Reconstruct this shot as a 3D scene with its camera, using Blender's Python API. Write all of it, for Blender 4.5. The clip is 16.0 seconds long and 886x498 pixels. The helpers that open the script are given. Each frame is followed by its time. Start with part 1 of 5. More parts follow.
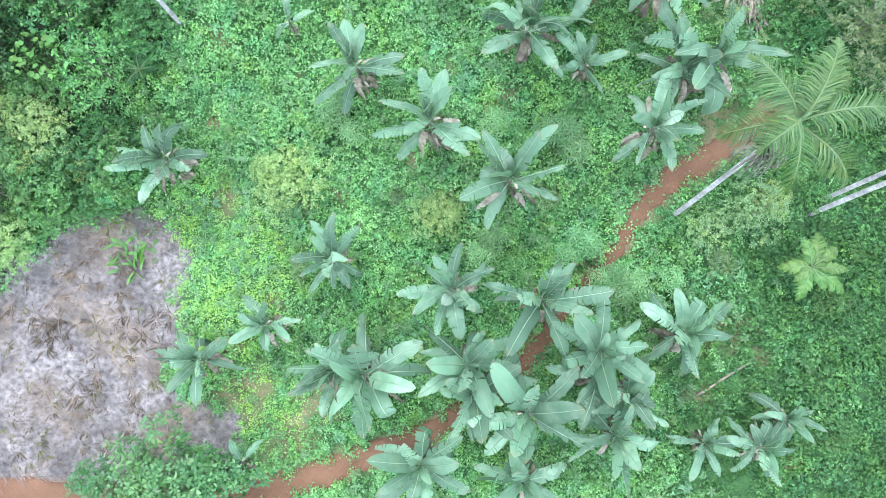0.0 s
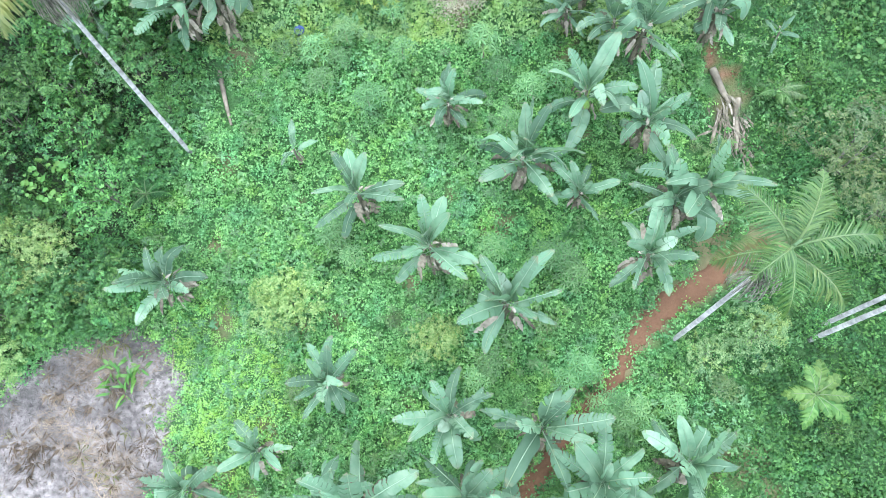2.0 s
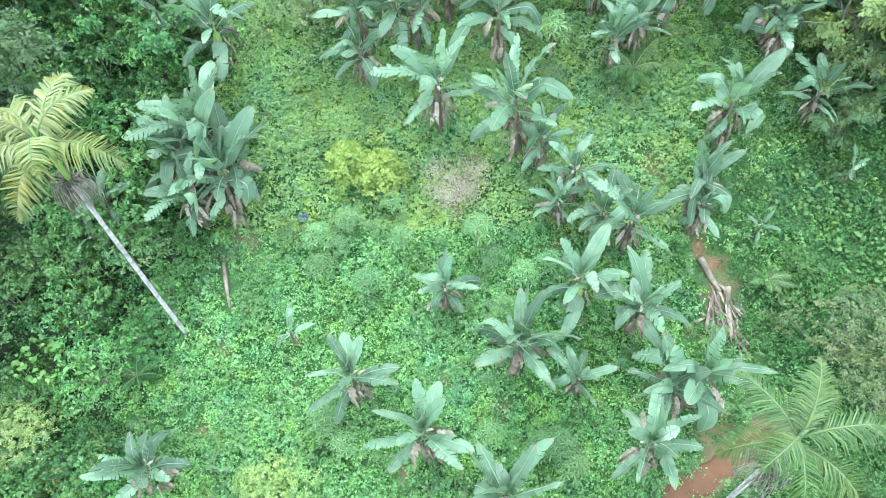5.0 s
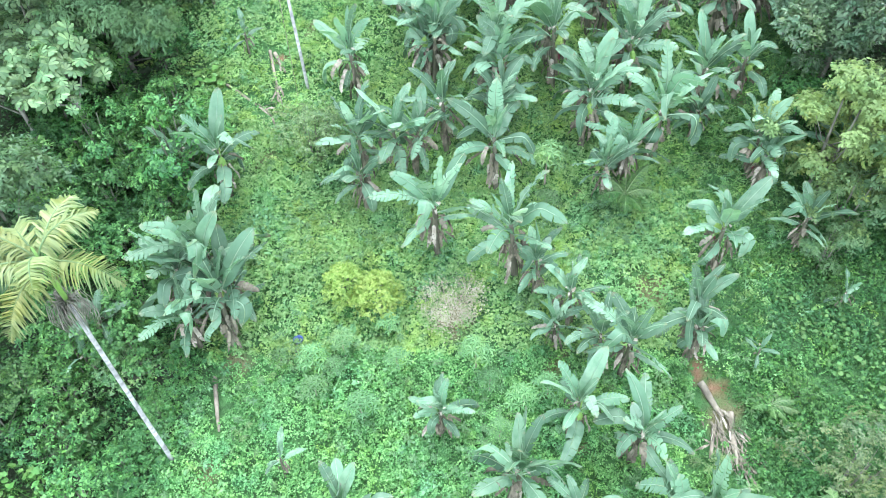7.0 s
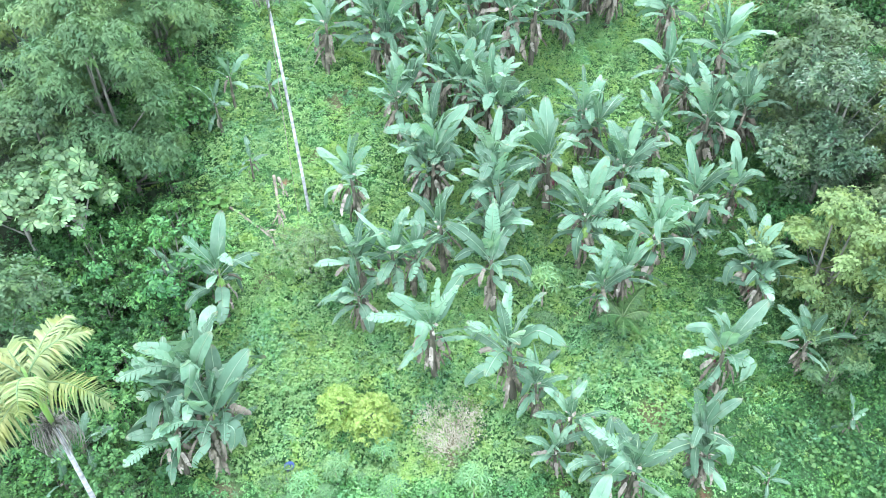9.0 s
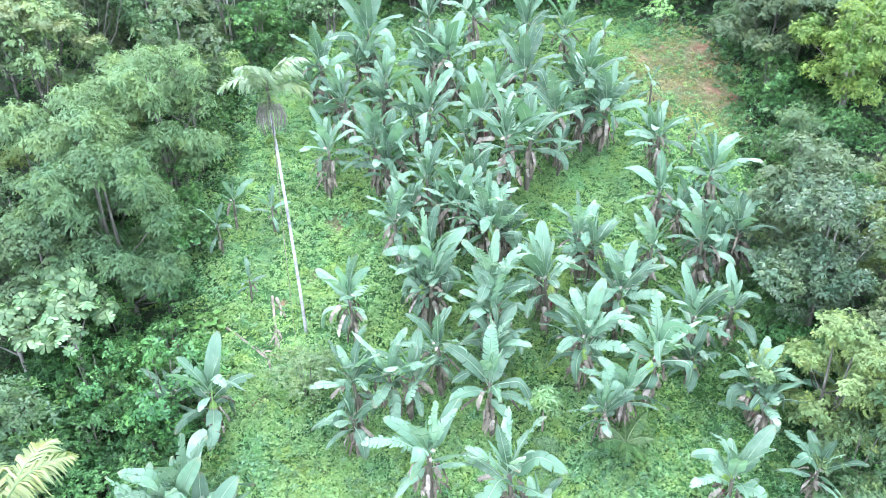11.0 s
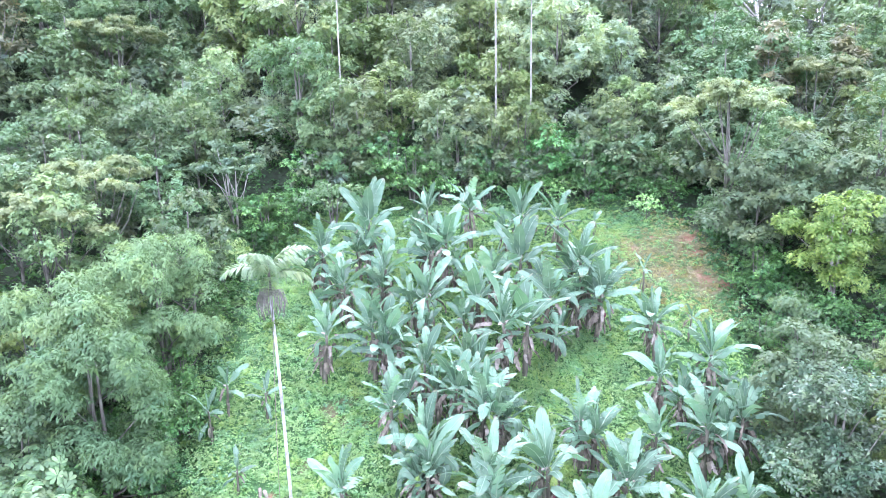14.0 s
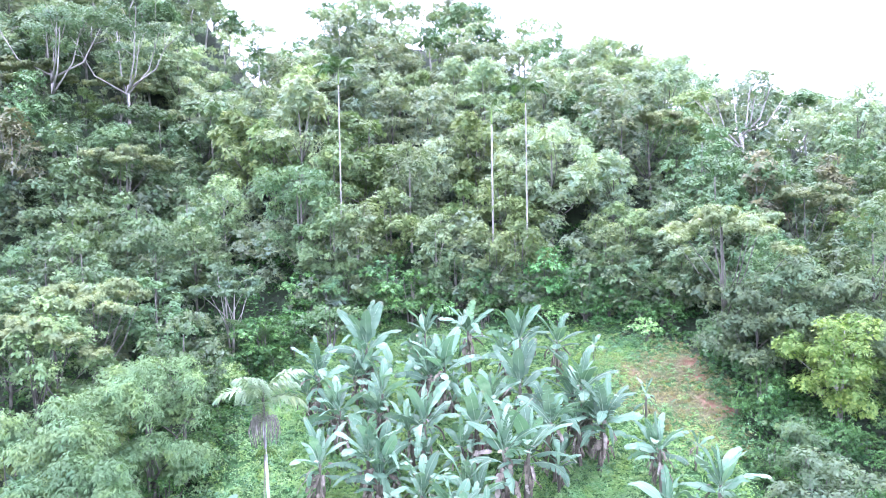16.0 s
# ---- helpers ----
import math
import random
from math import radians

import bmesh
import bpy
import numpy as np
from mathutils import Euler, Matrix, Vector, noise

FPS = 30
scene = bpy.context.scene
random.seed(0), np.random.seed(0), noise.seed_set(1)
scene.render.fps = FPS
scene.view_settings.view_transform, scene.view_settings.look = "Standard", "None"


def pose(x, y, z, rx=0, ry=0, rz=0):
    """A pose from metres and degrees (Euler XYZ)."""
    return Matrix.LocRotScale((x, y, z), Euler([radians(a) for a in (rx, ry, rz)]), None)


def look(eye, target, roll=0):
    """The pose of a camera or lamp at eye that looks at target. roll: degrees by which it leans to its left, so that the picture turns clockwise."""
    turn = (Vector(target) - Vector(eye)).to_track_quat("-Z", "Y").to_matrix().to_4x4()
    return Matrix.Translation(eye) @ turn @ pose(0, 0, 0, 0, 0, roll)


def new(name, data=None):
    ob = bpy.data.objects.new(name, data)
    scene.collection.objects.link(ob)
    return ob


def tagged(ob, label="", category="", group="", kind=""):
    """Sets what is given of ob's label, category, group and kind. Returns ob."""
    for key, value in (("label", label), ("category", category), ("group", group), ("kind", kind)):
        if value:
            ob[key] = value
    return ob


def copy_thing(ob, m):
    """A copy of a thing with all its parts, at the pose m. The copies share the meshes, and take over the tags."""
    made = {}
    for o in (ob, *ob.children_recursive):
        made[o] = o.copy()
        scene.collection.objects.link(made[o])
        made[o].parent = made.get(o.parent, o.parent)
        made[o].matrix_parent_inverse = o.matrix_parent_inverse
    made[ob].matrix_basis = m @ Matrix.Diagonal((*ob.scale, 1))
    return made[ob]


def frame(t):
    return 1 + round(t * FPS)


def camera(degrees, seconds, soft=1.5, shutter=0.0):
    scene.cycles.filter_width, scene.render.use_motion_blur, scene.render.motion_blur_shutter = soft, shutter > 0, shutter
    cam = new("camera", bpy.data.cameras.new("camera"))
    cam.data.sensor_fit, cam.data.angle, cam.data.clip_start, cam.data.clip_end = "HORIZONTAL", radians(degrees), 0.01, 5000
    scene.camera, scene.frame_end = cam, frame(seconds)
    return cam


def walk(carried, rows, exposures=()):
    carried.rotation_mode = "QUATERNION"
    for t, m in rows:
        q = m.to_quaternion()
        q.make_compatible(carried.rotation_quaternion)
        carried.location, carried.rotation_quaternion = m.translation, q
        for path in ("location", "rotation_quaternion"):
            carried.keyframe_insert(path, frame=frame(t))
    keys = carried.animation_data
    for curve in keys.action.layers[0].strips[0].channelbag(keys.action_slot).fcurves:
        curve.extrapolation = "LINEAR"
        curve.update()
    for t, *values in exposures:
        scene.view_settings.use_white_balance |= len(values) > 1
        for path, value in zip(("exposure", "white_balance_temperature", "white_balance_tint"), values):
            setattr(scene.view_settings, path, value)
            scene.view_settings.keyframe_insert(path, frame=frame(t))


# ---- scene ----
EYE = (0.0, 0.0, 25.5)
cam = camera(64.40, 16.0, 0.5)
PATH = [
    (0.0, pose(*EYE, 8.13, 3.09, -0.49)),
    (1.0, pose(*EYE, 13.15, 2.96, -0.31)),
    (2.0, pose(*EYE, 18.17, 2.83, -0.15)),
    (3.0, pose(*EYE, 23.15, 2.66, 0.03)),
    (4.0, pose(*EYE, 28.13, 2.48, 0.15)),
    (6.5, pose(*EYE, 40.52, 1.98, 0.32)),
    (7.0, pose(*EYE, 42.98, 1.87, 0.33)),
    (8.0, pose(*EYE, 47.90, 1.65, 0.38)),
    (9.0, pose(*EYE, 52.85, 1.52, 0.38)),
    (11.5, pose(*EYE, 65.17, 1.22, 0.32)),
    (12.0, pose(*EYE, 67.66, 1.18, 0.30)),
    (13.0, pose(*EYE, 72.65, 1.11, 0.26)),
    (14.0, pose(*EYE, 77.69, 1.05, 0.21)),
    (15.0, pose(*EYE, 82.70, 1.01, 0.14)),
    (16.0, pose(*EYE, 87.68, 0.97, 0.07)),
]
EXPOSURES = [(0.0, 1.08, 5700, 14), (3.5, 1.2, 5880, 10), (7.0, 1.39, 5850, 11), (9.2, 1.55, 5690, 15), (12.5, 1.80, 5540, 32), (16.0, 1.88, 5380, 43)]
walk(cam, PATH, EXPOSURES)

# ---- light ----
SUN_AZ, SUN_EL = radians(350), radians(66)
world = bpy.data.worlds.new("world")
scene.world = world
world.use_nodes = True
wn, wl = world.node_tree.nodes, world.node_tree.links
sky = wn.new("ShaderNodeTexSky")
sky.sky_type, sky.sun_disc = "NISHITA", False
sky.sun_elevation, sky.sun_rotation = SUN_EL, SUN_AZ
sky.air_density, sky.dust_density = 1.0, 4.0
cloud = wn.new("ShaderNodeMix")
cloud.data_type = "RGBA"
cloud.inputs[0].default_value = 0.75
wl.new(sky.outputs[0], cloud.inputs[6])
cloud.inputs[7].default_value = (12.0, 12.3, 12.8, 1)
wl.new(cloud.outputs[2], wn["Background"].inputs[0])
wn["Background"].inputs[1].default_value = 0.19
sun = new("sun", bpy.data.lights.new("sun", "SUN"))
sun.data.energy, sun.data.angle, sun.data.color = 1.5, radians(24), (1.0, 0.97, 0.92)
sun.matrix_world = look((0, 0, 0), (-math.sin(SUN_AZ) * math.cos(SUN_EL), -math.cos(SUN_AZ) * math.cos(SUN_EL), -math.sin(SUN_EL)))


# ---- materials ----
def shader(name):
    m = bpy.data.materials.new(name)
    m.use_nodes = True
    return m, m.node_tree.nodes, m.node_tree.links, m.node_tree.nodes["Principled BSDF"]


def mix(nt, fac, a, b, mode="MIX"):
    n = nt.nodes.new("ShaderNodeMix")
    n.data_type, n.blend_type = "RGBA", mode
    for sock, v in ((n.inputs[0], fac), (n.inputs[6], a), (n.inputs[7], b)):
        if isinstance(v, bpy.types.NodeSocket):
            nt.links.new(v, sock)
        elif isinstance(v, (int, float)):
            sock.default_value = v
        else:
            sock.default_value = (*v[:3], 1)
    return n.outputs[2]


def rough_noise(nt, scale, detail=4.0, lo=0.35, hi=0.65, coord="Object", stretch=(1, 1, 1)):
    tc, mp = nt.nodes.new("ShaderNodeTexCoord"), nt.nodes.new("ShaderNodeMapping")
    mp.inputs[3].default_value = stretch
    nt.links.new(tc.outputs[coord], mp.inputs[0])
    n = nt.nodes.new("ShaderNodeTexNoise")
    n.inputs["Scale"].default_value, n.inputs["Detail"].default_value = scale, detail
    nt.links.new(mp.outputs[0], n.inputs["Vector"])
    r = nt.nodes.new("ShaderNodeMapRange")
    r.inputs[1].default_value, r.inputs[2].default_value = lo, hi
    nt.links.new(n.outputs[0], r.inputs[0])
    return r.outputs[0]


def bump(nt, height, strength, dist, bsdf):
    b = nt.nodes.new("ShaderNodeBump")
    b.inputs["Strength"].default_value, b.inputs["Distance"].default_value = strength, dist
    nt.links.new(height, b.inputs["Height"])
    nt.links.new(b.outputs[0], bsdf.inputs["Normal"])


def leaf_material(name, dark, light, rough=0.45, glow=0.3, spread=0.32, through_light=(1.1, 1.25, 0.6), sheen=0.30):
    """Foliage: colour differs from leaf to leaf, from plant to plant and in patches; some light passes through."""
    m, n, l, p = shader(name)
    nt = m.node_tree
    geo, info = n.new("ShaderNodeNewGeometry"), n.new("ShaderNodeObjectInfo")
    c = mix(nt, geo.outputs["Random Per Island"], dark, light)
    patch = rough_noise(nt, 0.6, 3.0)
    c = mix(nt, patch, c, mix(nt, 0.4, c, tuple(0.5 * v for v in dark)))
    c = mix(nt, rough_noise(nt, 0.27, 4.0), c, mix(nt, 1.0, c, (1.07, 1.02, 0.91), "MULTIPLY"))
    c = mix(nt, rough_noise(nt, 1.1, 3.0, 0.5, 0.66), c, mix(nt, 1.0, c, (1.13, 1.05, 0.80), "MULTIPLY"))
    c = mix(nt, rough_noise(nt, 0.8, 3.0, 0.52, 0.64), c, mix(nt, 1.0, c, (0.84, 0.96, 1.08), "MULTIPLY"))
    hs = n.new("ShaderNodeHueSaturation")
    r1, r2 = n.new("ShaderNodeMapRange"), n.new("ShaderNodeMapRange")
    r1.inputs[3].default_value, r1.inputs[4].default_value = 0.5 - 0.010, 0.5 + 0.018
    r2.inputs[3].default_value, r2.inputs[4].default_value = 1 - spread, 1 + spread
    l.new(info.outputs["Random"], r1.inputs[0])
    mul = n.new("ShaderNodeMath")
    mul.operation = "FRACT"
    mul2 = n.new("ShaderNodeMath")
    mul2.operation, mul2.inputs[1].default_value = "MULTIPLY", 7.31
    l.new(info.outputs["Random"], mul2.inputs[0])
    l.new(mul2.outputs[0], mul.inputs[0])
    l.new(mul.outputs[0], r2.inputs[0])
    l.new(r1.outputs[0], hs.inputs["Hue"])
    l.new(r2.outputs[0], hs.inputs["Value"])
    l.new(c, hs.inputs["Color"])
    l.new(hs.outputs[0], p.inputs["Base Color"])
    p.inputs["Roughness"].default_value = rough
    p.inputs["Specular IOR Level"].default_value = sheen
    tr, mx = n.new("ShaderNodeBsdfTranslucent"), n.new("ShaderNodeMixShader")
    bright = mix(nt, 1.0, hs.outputs[0], through_light, "MULTIPLY")
    l.new(bright, tr.inputs[0])
    mx.inputs[0].default_value = glow
    l.new(p.outputs[0], mx.inputs[1])
    l.new(tr.outputs[0], mx.inputs[2])
    l.new(mx.outputs[0], n["Material Output"].inputs[0])
    return m


def tree_leaf_material(name, dark, light, rough=0.5, glow=0.3, spread=0.32):
    """Tree foliage: leaves of one crown are closer in colour than weeds."""
    near = tuple(0.62 * a + 0.38 * b for a, b in zip(dark, light))
    far = tuple(0.22 * a + 0.78 * b for a, b in zip(dark, light))
    return leaf_material(name, near, far, rough, glow, spread, (1.08, 1.12, 0.74), 0.2)


def bark_material(name, a, b, scale=6.0, stretch=(1, 1, 0.25), rough=0.85):
    m, n, l, p = shader(name)
    nt = m.node_tree
    f1, f2 = rough_noise(nt, scale, 6.0, 0.3, 0.7, "Object", stretch), rough_noise(nt, scale * 0.2, 3.0)
    c = mix(nt, f1, a, b)
    c = mix(nt, f2, c, mix(nt, 0.6, c, tuple(0.5 * v for v in a)))
    l.new(c, p.inputs["Base Color"])
    p.inputs["Roughness"].default_value = rough
    bump(nt, f1, 0.5, 0.02, p)
    return m


def banana_leaf_material(name, base, pale, rough=0.5):
    """Waxy blade with fine cross veins along the blade and duller patches."""
    m, n, l, p = shader(name)
    nt = m.node_tree
    uv, w = n.new("ShaderNodeUVMap"), n.new("ShaderNodeTexWave")
    w.bands_direction = "X"
    w.inputs["Scale"].default_value, w.inputs["Distortion"].default_value = 34.0, 2.0
    l.new(uv.outputs[0], w.inputs["Vector"])
    info = n.new("ShaderNodeObjectInfo")
    dark = tuple(0.84 * v for v in base)
    c = mix(nt, info.outputs["Random"], mix(nt, rough_noise(nt, 1.3, 4.0), dark, base), mix(nt, rough_noise(nt, 2.1, 4.0), base, pale))
    c = mix(nt, mix(nt, 0.12, (0, 0, 0), w.outputs["Color"]), c, pale)
    hs, shade, fr = n.new("ShaderNodeHueSaturation"), n.new("ShaderNodeMapRange"), n.new("ShaderNodeMath")
    fr.operation, fr.inputs[1].default_value = "PINGPONG", 0.09
    l.new(info.outputs["Random"], fr.inputs[0])
    shade.inputs[2].default_value, shade.inputs[3].default_value, shade.inputs[4].default_value = 0.09, 0.56, 1.22
    l.new(fr.outputs[0], shade.inputs[0])
    l.new(shade.outputs[0], hs.inputs["Value"])
    l.new(c, hs.inputs["Color"])
    c = hs.outputs[0]
    sx = n.new("ShaderNodeSeparateXYZ")
    l.new(uv.outputs[0], sx.inputs[0])
    tip = n.new("ShaderNodeMapRange")
    tip.inputs[1].default_value, tip.inputs[2].default_value = 0.90, 1.14
    l.new(sx.outputs[0], tip.inputs[0])
    scorch = n.new("ShaderNodeMath")
    scorch.operation = "MULTIPLY"
    l.new(tip.outputs[0], scorch.inputs[0])
    l.new(rough_noise(nt, 6.0, 5.0, 0.4, 0.55), scorch.inputs[1])
    c = mix(nt, scorch.outputs[0], c, (0.28, 0.21, 0.12))
    l.new(c, p.inputs["Base Color"])
    p.inputs["Roughness"].default_value = rough
    p.inputs["Specular IOR Level"].default_value = 0.13
    bump(nt, w.outputs["Fac"], 0.25, 0.006, p)
    tr, mx = n.new("ShaderNodeBsdfTranslucent"), n.new("ShaderNodeMixShader")
    l.new(mix(nt, 1.0, c, (0.95, 1.15, 0.62), "MULTIPLY"), tr.inputs[0])
    mx.inputs[0].default_value = 0.28
    l.new(p.outputs[0], mx.inputs[1])
    l.new(tr.outputs[0], mx.inputs[2])
    l.new(mx.outputs[0], n["Material Output"].inputs[0])
    return m


M_BLADE = banana_leaf_material("banana_blade", (0.122, 0.236, 0.146), (0.240, 0.364, 0.250), 0.56)
M_RIB = leaf_material("banana_rib", (0.20, 0.32, 0.21), (0.29, 0.42, 0.29), 0.45, 0.1, 0.1)
M_DRY = bark_material("dry_leaf", (0.066, 0.060, 0.041), (0.290, 0.268, 0.190), 5.0, (1, 1, 0.5), 0.9)
M_ASHLEAF = bark_material("withered_leaf", (0.12, 0.112, 0.078), (0.37, 0.348, 0.265), 5.0, (1, 1, 0.5), 0.9)
M_BRACT = bark_material("papery_bract", (0.24, 0.22, 0.165), (0.50, 0.475, 0.39), 6.0, (1, 1, 1), 0.9)
M_STEM = bark_material("banana_stem", (0.055, 0.055, 0.036), (0.215, 0.215, 0.145), 5.0, (1, 1, 0.2), 0.8)
M_FRUIT = leaf_material("green_fruit", (0.12, 0.22, 0.05), (0.2, 0.32, 0.08), 0.45, 0.0, 0.1)
M_BUD = bark_material("banana_bud", (0.10, 0.02, 0.03), (0.2, 0.05, 0.06), 6.0, (1, 1, 1), 0.5)
M_WEED = leaf_material("weed_leaf", (0.100, 0.255, 0.080), (0.380, 0.660, 0.280), 0.5, 0.35)
M_WEED_UP = leaf_material("upper_weed_leaf", (0.205, 0.425, 0.140), (0.390, 0.640, 0.285), 0.55, 0.35)
M_LIME = leaf_material("lime_weed_leaf", (0.215, 0.405, 0.105), (0.345, 0.545, 0.195), 0.5, 0.35)
M_DARKWEED = leaf_material("dark_weed_leaf", (0.022, 0.088, 0.026), (0.112, 0.262, 0.082), 0.5, 0.3)
M_TREE = tree_leaf_material("tree_leaf", (0.085, 0.155, 0.058), (0.262, 0.372, 0.172), 0.5, 0.3)
M_SHRUB = leaf_material("shrub_leaf", (0.024, 0.090, 0.026), (0.142, 0.310, 0.092), 0.45, 0.28)
M_TREE_DARK = tree_leaf_material("dark_tree_leaf", (0.055, 0.118, 0.050), (0.155, 0.260, 0.118), 0.45, 0.22)
M_TREE_PALE = tree_leaf_material("pale_tree_leaf", (0.120, 0.200, 0.090), (0.300, 0.395, 0.205), 0.5, 0.3)
M_TREE_YELLOW = leaf_material("yellow_green_leaf", (0.150, 0.270, 0.085), (0.335, 0.460, 0.200), 0.5, 0.35, 0.1)
M_DOME = leaf_material("yellowish_shrub_leaf", (0.150, 0.268, 0.052), (0.335, 0.462, 0.145), 0.5, 0.35, 0.05)
M_PALESHRUB = leaf_material("pale_shrub_leaf", (0.090, 0.185, 0.078), (0.225, 0.350, 0.165), 0.45, 0.3)
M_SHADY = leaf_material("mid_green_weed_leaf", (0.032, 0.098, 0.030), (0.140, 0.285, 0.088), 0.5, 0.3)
M_BAMBOO = tree_leaf_material("feathery_leaf", (0.052, 0.122, 0.050), (0.180, 0.298, 0.135), 0.5, 0.28)
M_CASSAVA = leaf_material("cassava_leaf", (0.112, 0.240, 0.105), (0.215, 0.385, 0.185), 0.5, 0.25)
# Haze over the upper slope is put into these paler, greyer leaf colours.
M_FAR_HAZED = tree_leaf_material("hill_leaf_hazed", (0.150, 0.225, 0.128), (0.335, 0.435, 0.265), 0.5, 0.4)
M_FAR_HAZED_PALE = tree_leaf_material("hill_leaf_hazed_pale", (0.165, 0.245, 0.150), (0.320, 0.420, 0.280), 0.5, 0.38)
M_PALEBLADE = banana_leaf_material("pale_banana_blade", (0.24, 0.37, 0.27), (0.38, 0.50, 0.40))
M_FERN = leaf_material("fern_leaflet", (0.060, 0.155, 0.036), (0.145, 0.265, 0.075), 0.5, 0.3, 0.1)
M_TARO = leaf_material("taro_leaf", (0.065, 0.19, 0.04), (0.14, 0.29, 0.075), 0.45, 0.3, 0.1)
M_CUT = bark_material("cut_stem", (0.14, 0.122, 0.088), (0.42, 0.38, 0.295), 4.0, (1, 1, 0.3), 0.85)
M_BLUE = bark_material("blue_plastic", (0.02, 0.05, 0.16), (0.03, 0.08, 0.24), 3.0, (1, 1, 1), 0.4)
M_CECROPIA = leaf_material("lobed_tree_leaf", (0.085, 0.175, 0.088), (0.225, 0.355, 0.168), 0.5, 0.3, 0.3)
M_GLOSS = leaf_material("glossy_blue_green_leaf", (0.045, 0.108, 0.052), (0.150, 0.262, 0.135), 0.3, 0.12)
M_GREY = tree_leaf_material("grey_green_leaf", (0.076, 0.150, 0.072), (0.190, 0.292, 0.150), 0.5, 0.25)
M_OLIVE = tree_leaf_material("olive_leaf", (0.098, 0.178, 0.060), (0.262, 0.372, 0.150), 0.5, 0.35)
M_RUSSET = tree_leaf_material("russet_leaf", (0.115, 0.135, 0.075), (0.245, 0.255, 0.155), 0.55, 0.3, 0.15)
M_TAWNY = tree_leaf_material("tawny_olive_leaf", (0.100, 0.152, 0.062), (0.220, 0.288, 0.138), 0.5, 0.25)
M_EDGELEAF = tree_leaf_material("fresh_green_leaf", (0.088, 0.160, 0.048), (0.255, 0.352, 0.128), 0.42, 0.28, 0.1)
M_MIDRIB = leaf_material("frond_midrib", (0.09, 0.17, 0.07), (0.17, 0.25, 0.11), 0.5, 0.1, 0.1)
M_FINE = leaf_material("fine_shrub_leaf", (0.072, 0.140, 0.058), (0.215, 0.310, 0.150), 0.4, 0.25)
M_LIMETREE = leaf_material("lime_tree_leaf", (0.095, 0.195, 0.040), (0.275, 0.400, 0.105), 0.5, 0.35, 0.05)
M_CITRUS = leaf_material("glossy_dark_leaf", (0.036, 0.115, 0.042), (0.105, 0.240, 0.085), 0.35, 0.2)
M_FROND = leaf_material("palm_leaflet", (0.040, 0.105, 0.034), (0.130, 0.230, 0.080), 0.34, 0.25, 0.1)
M_FROND_GREY = leaf_material("grey_green_palm_leaflet", (0.120, 0.210, 0.108), (0.230, 0.330, 0.188), 0.42, 0.25, 0.05)
M_SHAFT = bark_material("brown_crownshaft", (0.06, 0.055, 0.045), (0.16, 0.15, 0.12), 5.0, (1, 1, 0.3), 0.7)
M_DRYGRASS = leaf_material("dry_grass_blade", (0.20, 0.215, 0.095), (0.38, 0.37, 0.20), 0.6, 0.3, 0.1)
M_FROND_PALE = leaf_material("sunlit_palm_leaflet", (0.130, 0.185, 0.062), (0.275, 0.322, 0.135), 0.42, 0.25, 0.1)
M_WHITEBARK = bark_material("white_palm_bark", (0.20, 0.205, 0.20), (0.66, 0.67, 0.66), 3.0, (1, 1, 1.8), 0.7)
M_BARK = bark_material("grey_bark", (0.075, 0.078, 0.058), (0.21, 0.212, 0.165))
M_PALEBARK = bark_material("pale_bark", (0.22, 0.22, 0.18), (0.46, 0.46, 0.40))
M_SEED = bark_material("palm_seed_strings", (0.12, 0.118, 0.092), (0.35, 0.345, 0.285), 20.0)
M_DEADTWIG = bark_material("dead_twig", (0.30, 0.29, 0.19), (0.52, 0.50, 0.37), 6.0)
M_STRAW = bark_material("dead_grass", (0.17, 0.13, 0.09), (0.40, 0.33, 0.235), 3.0, (1, 1, 1), 0.95)
M_ASH = bark_material("grey_straw", (0.095, 0.088, 0.082), (0.43, 0.402, 0.382), 5.0, (1, 1, 1), 0.95)


def earth_material():
    m, n, l, p = shader("red_earth")
    nt = m.node_tree
    f1, f2, f3 = rough_noise(nt, 0.7, 4.0), rough_noise(nt, 5.0, 6.0), rough_noise(nt, 40.0, 4.0)
    c = mix(nt, f1, (0.088, 0.047, 0.023), (0.142, 0.080, 0.042))
    c = mix(nt, f2, c, mix(nt, 0.4, c, (0.10, 0.045, 0.025)))
    c = mix(nt, f3, c, mix(nt, 0.25, c, (0.24, 0.13, 0.075)))
    l.new(c, p.inputs["Base Color"])
    p.inputs["Roughness"].default_value = 0.95
    bump(nt, f2, 0.6, 0.05, p)
    return m


M_EARTH = earth_material()


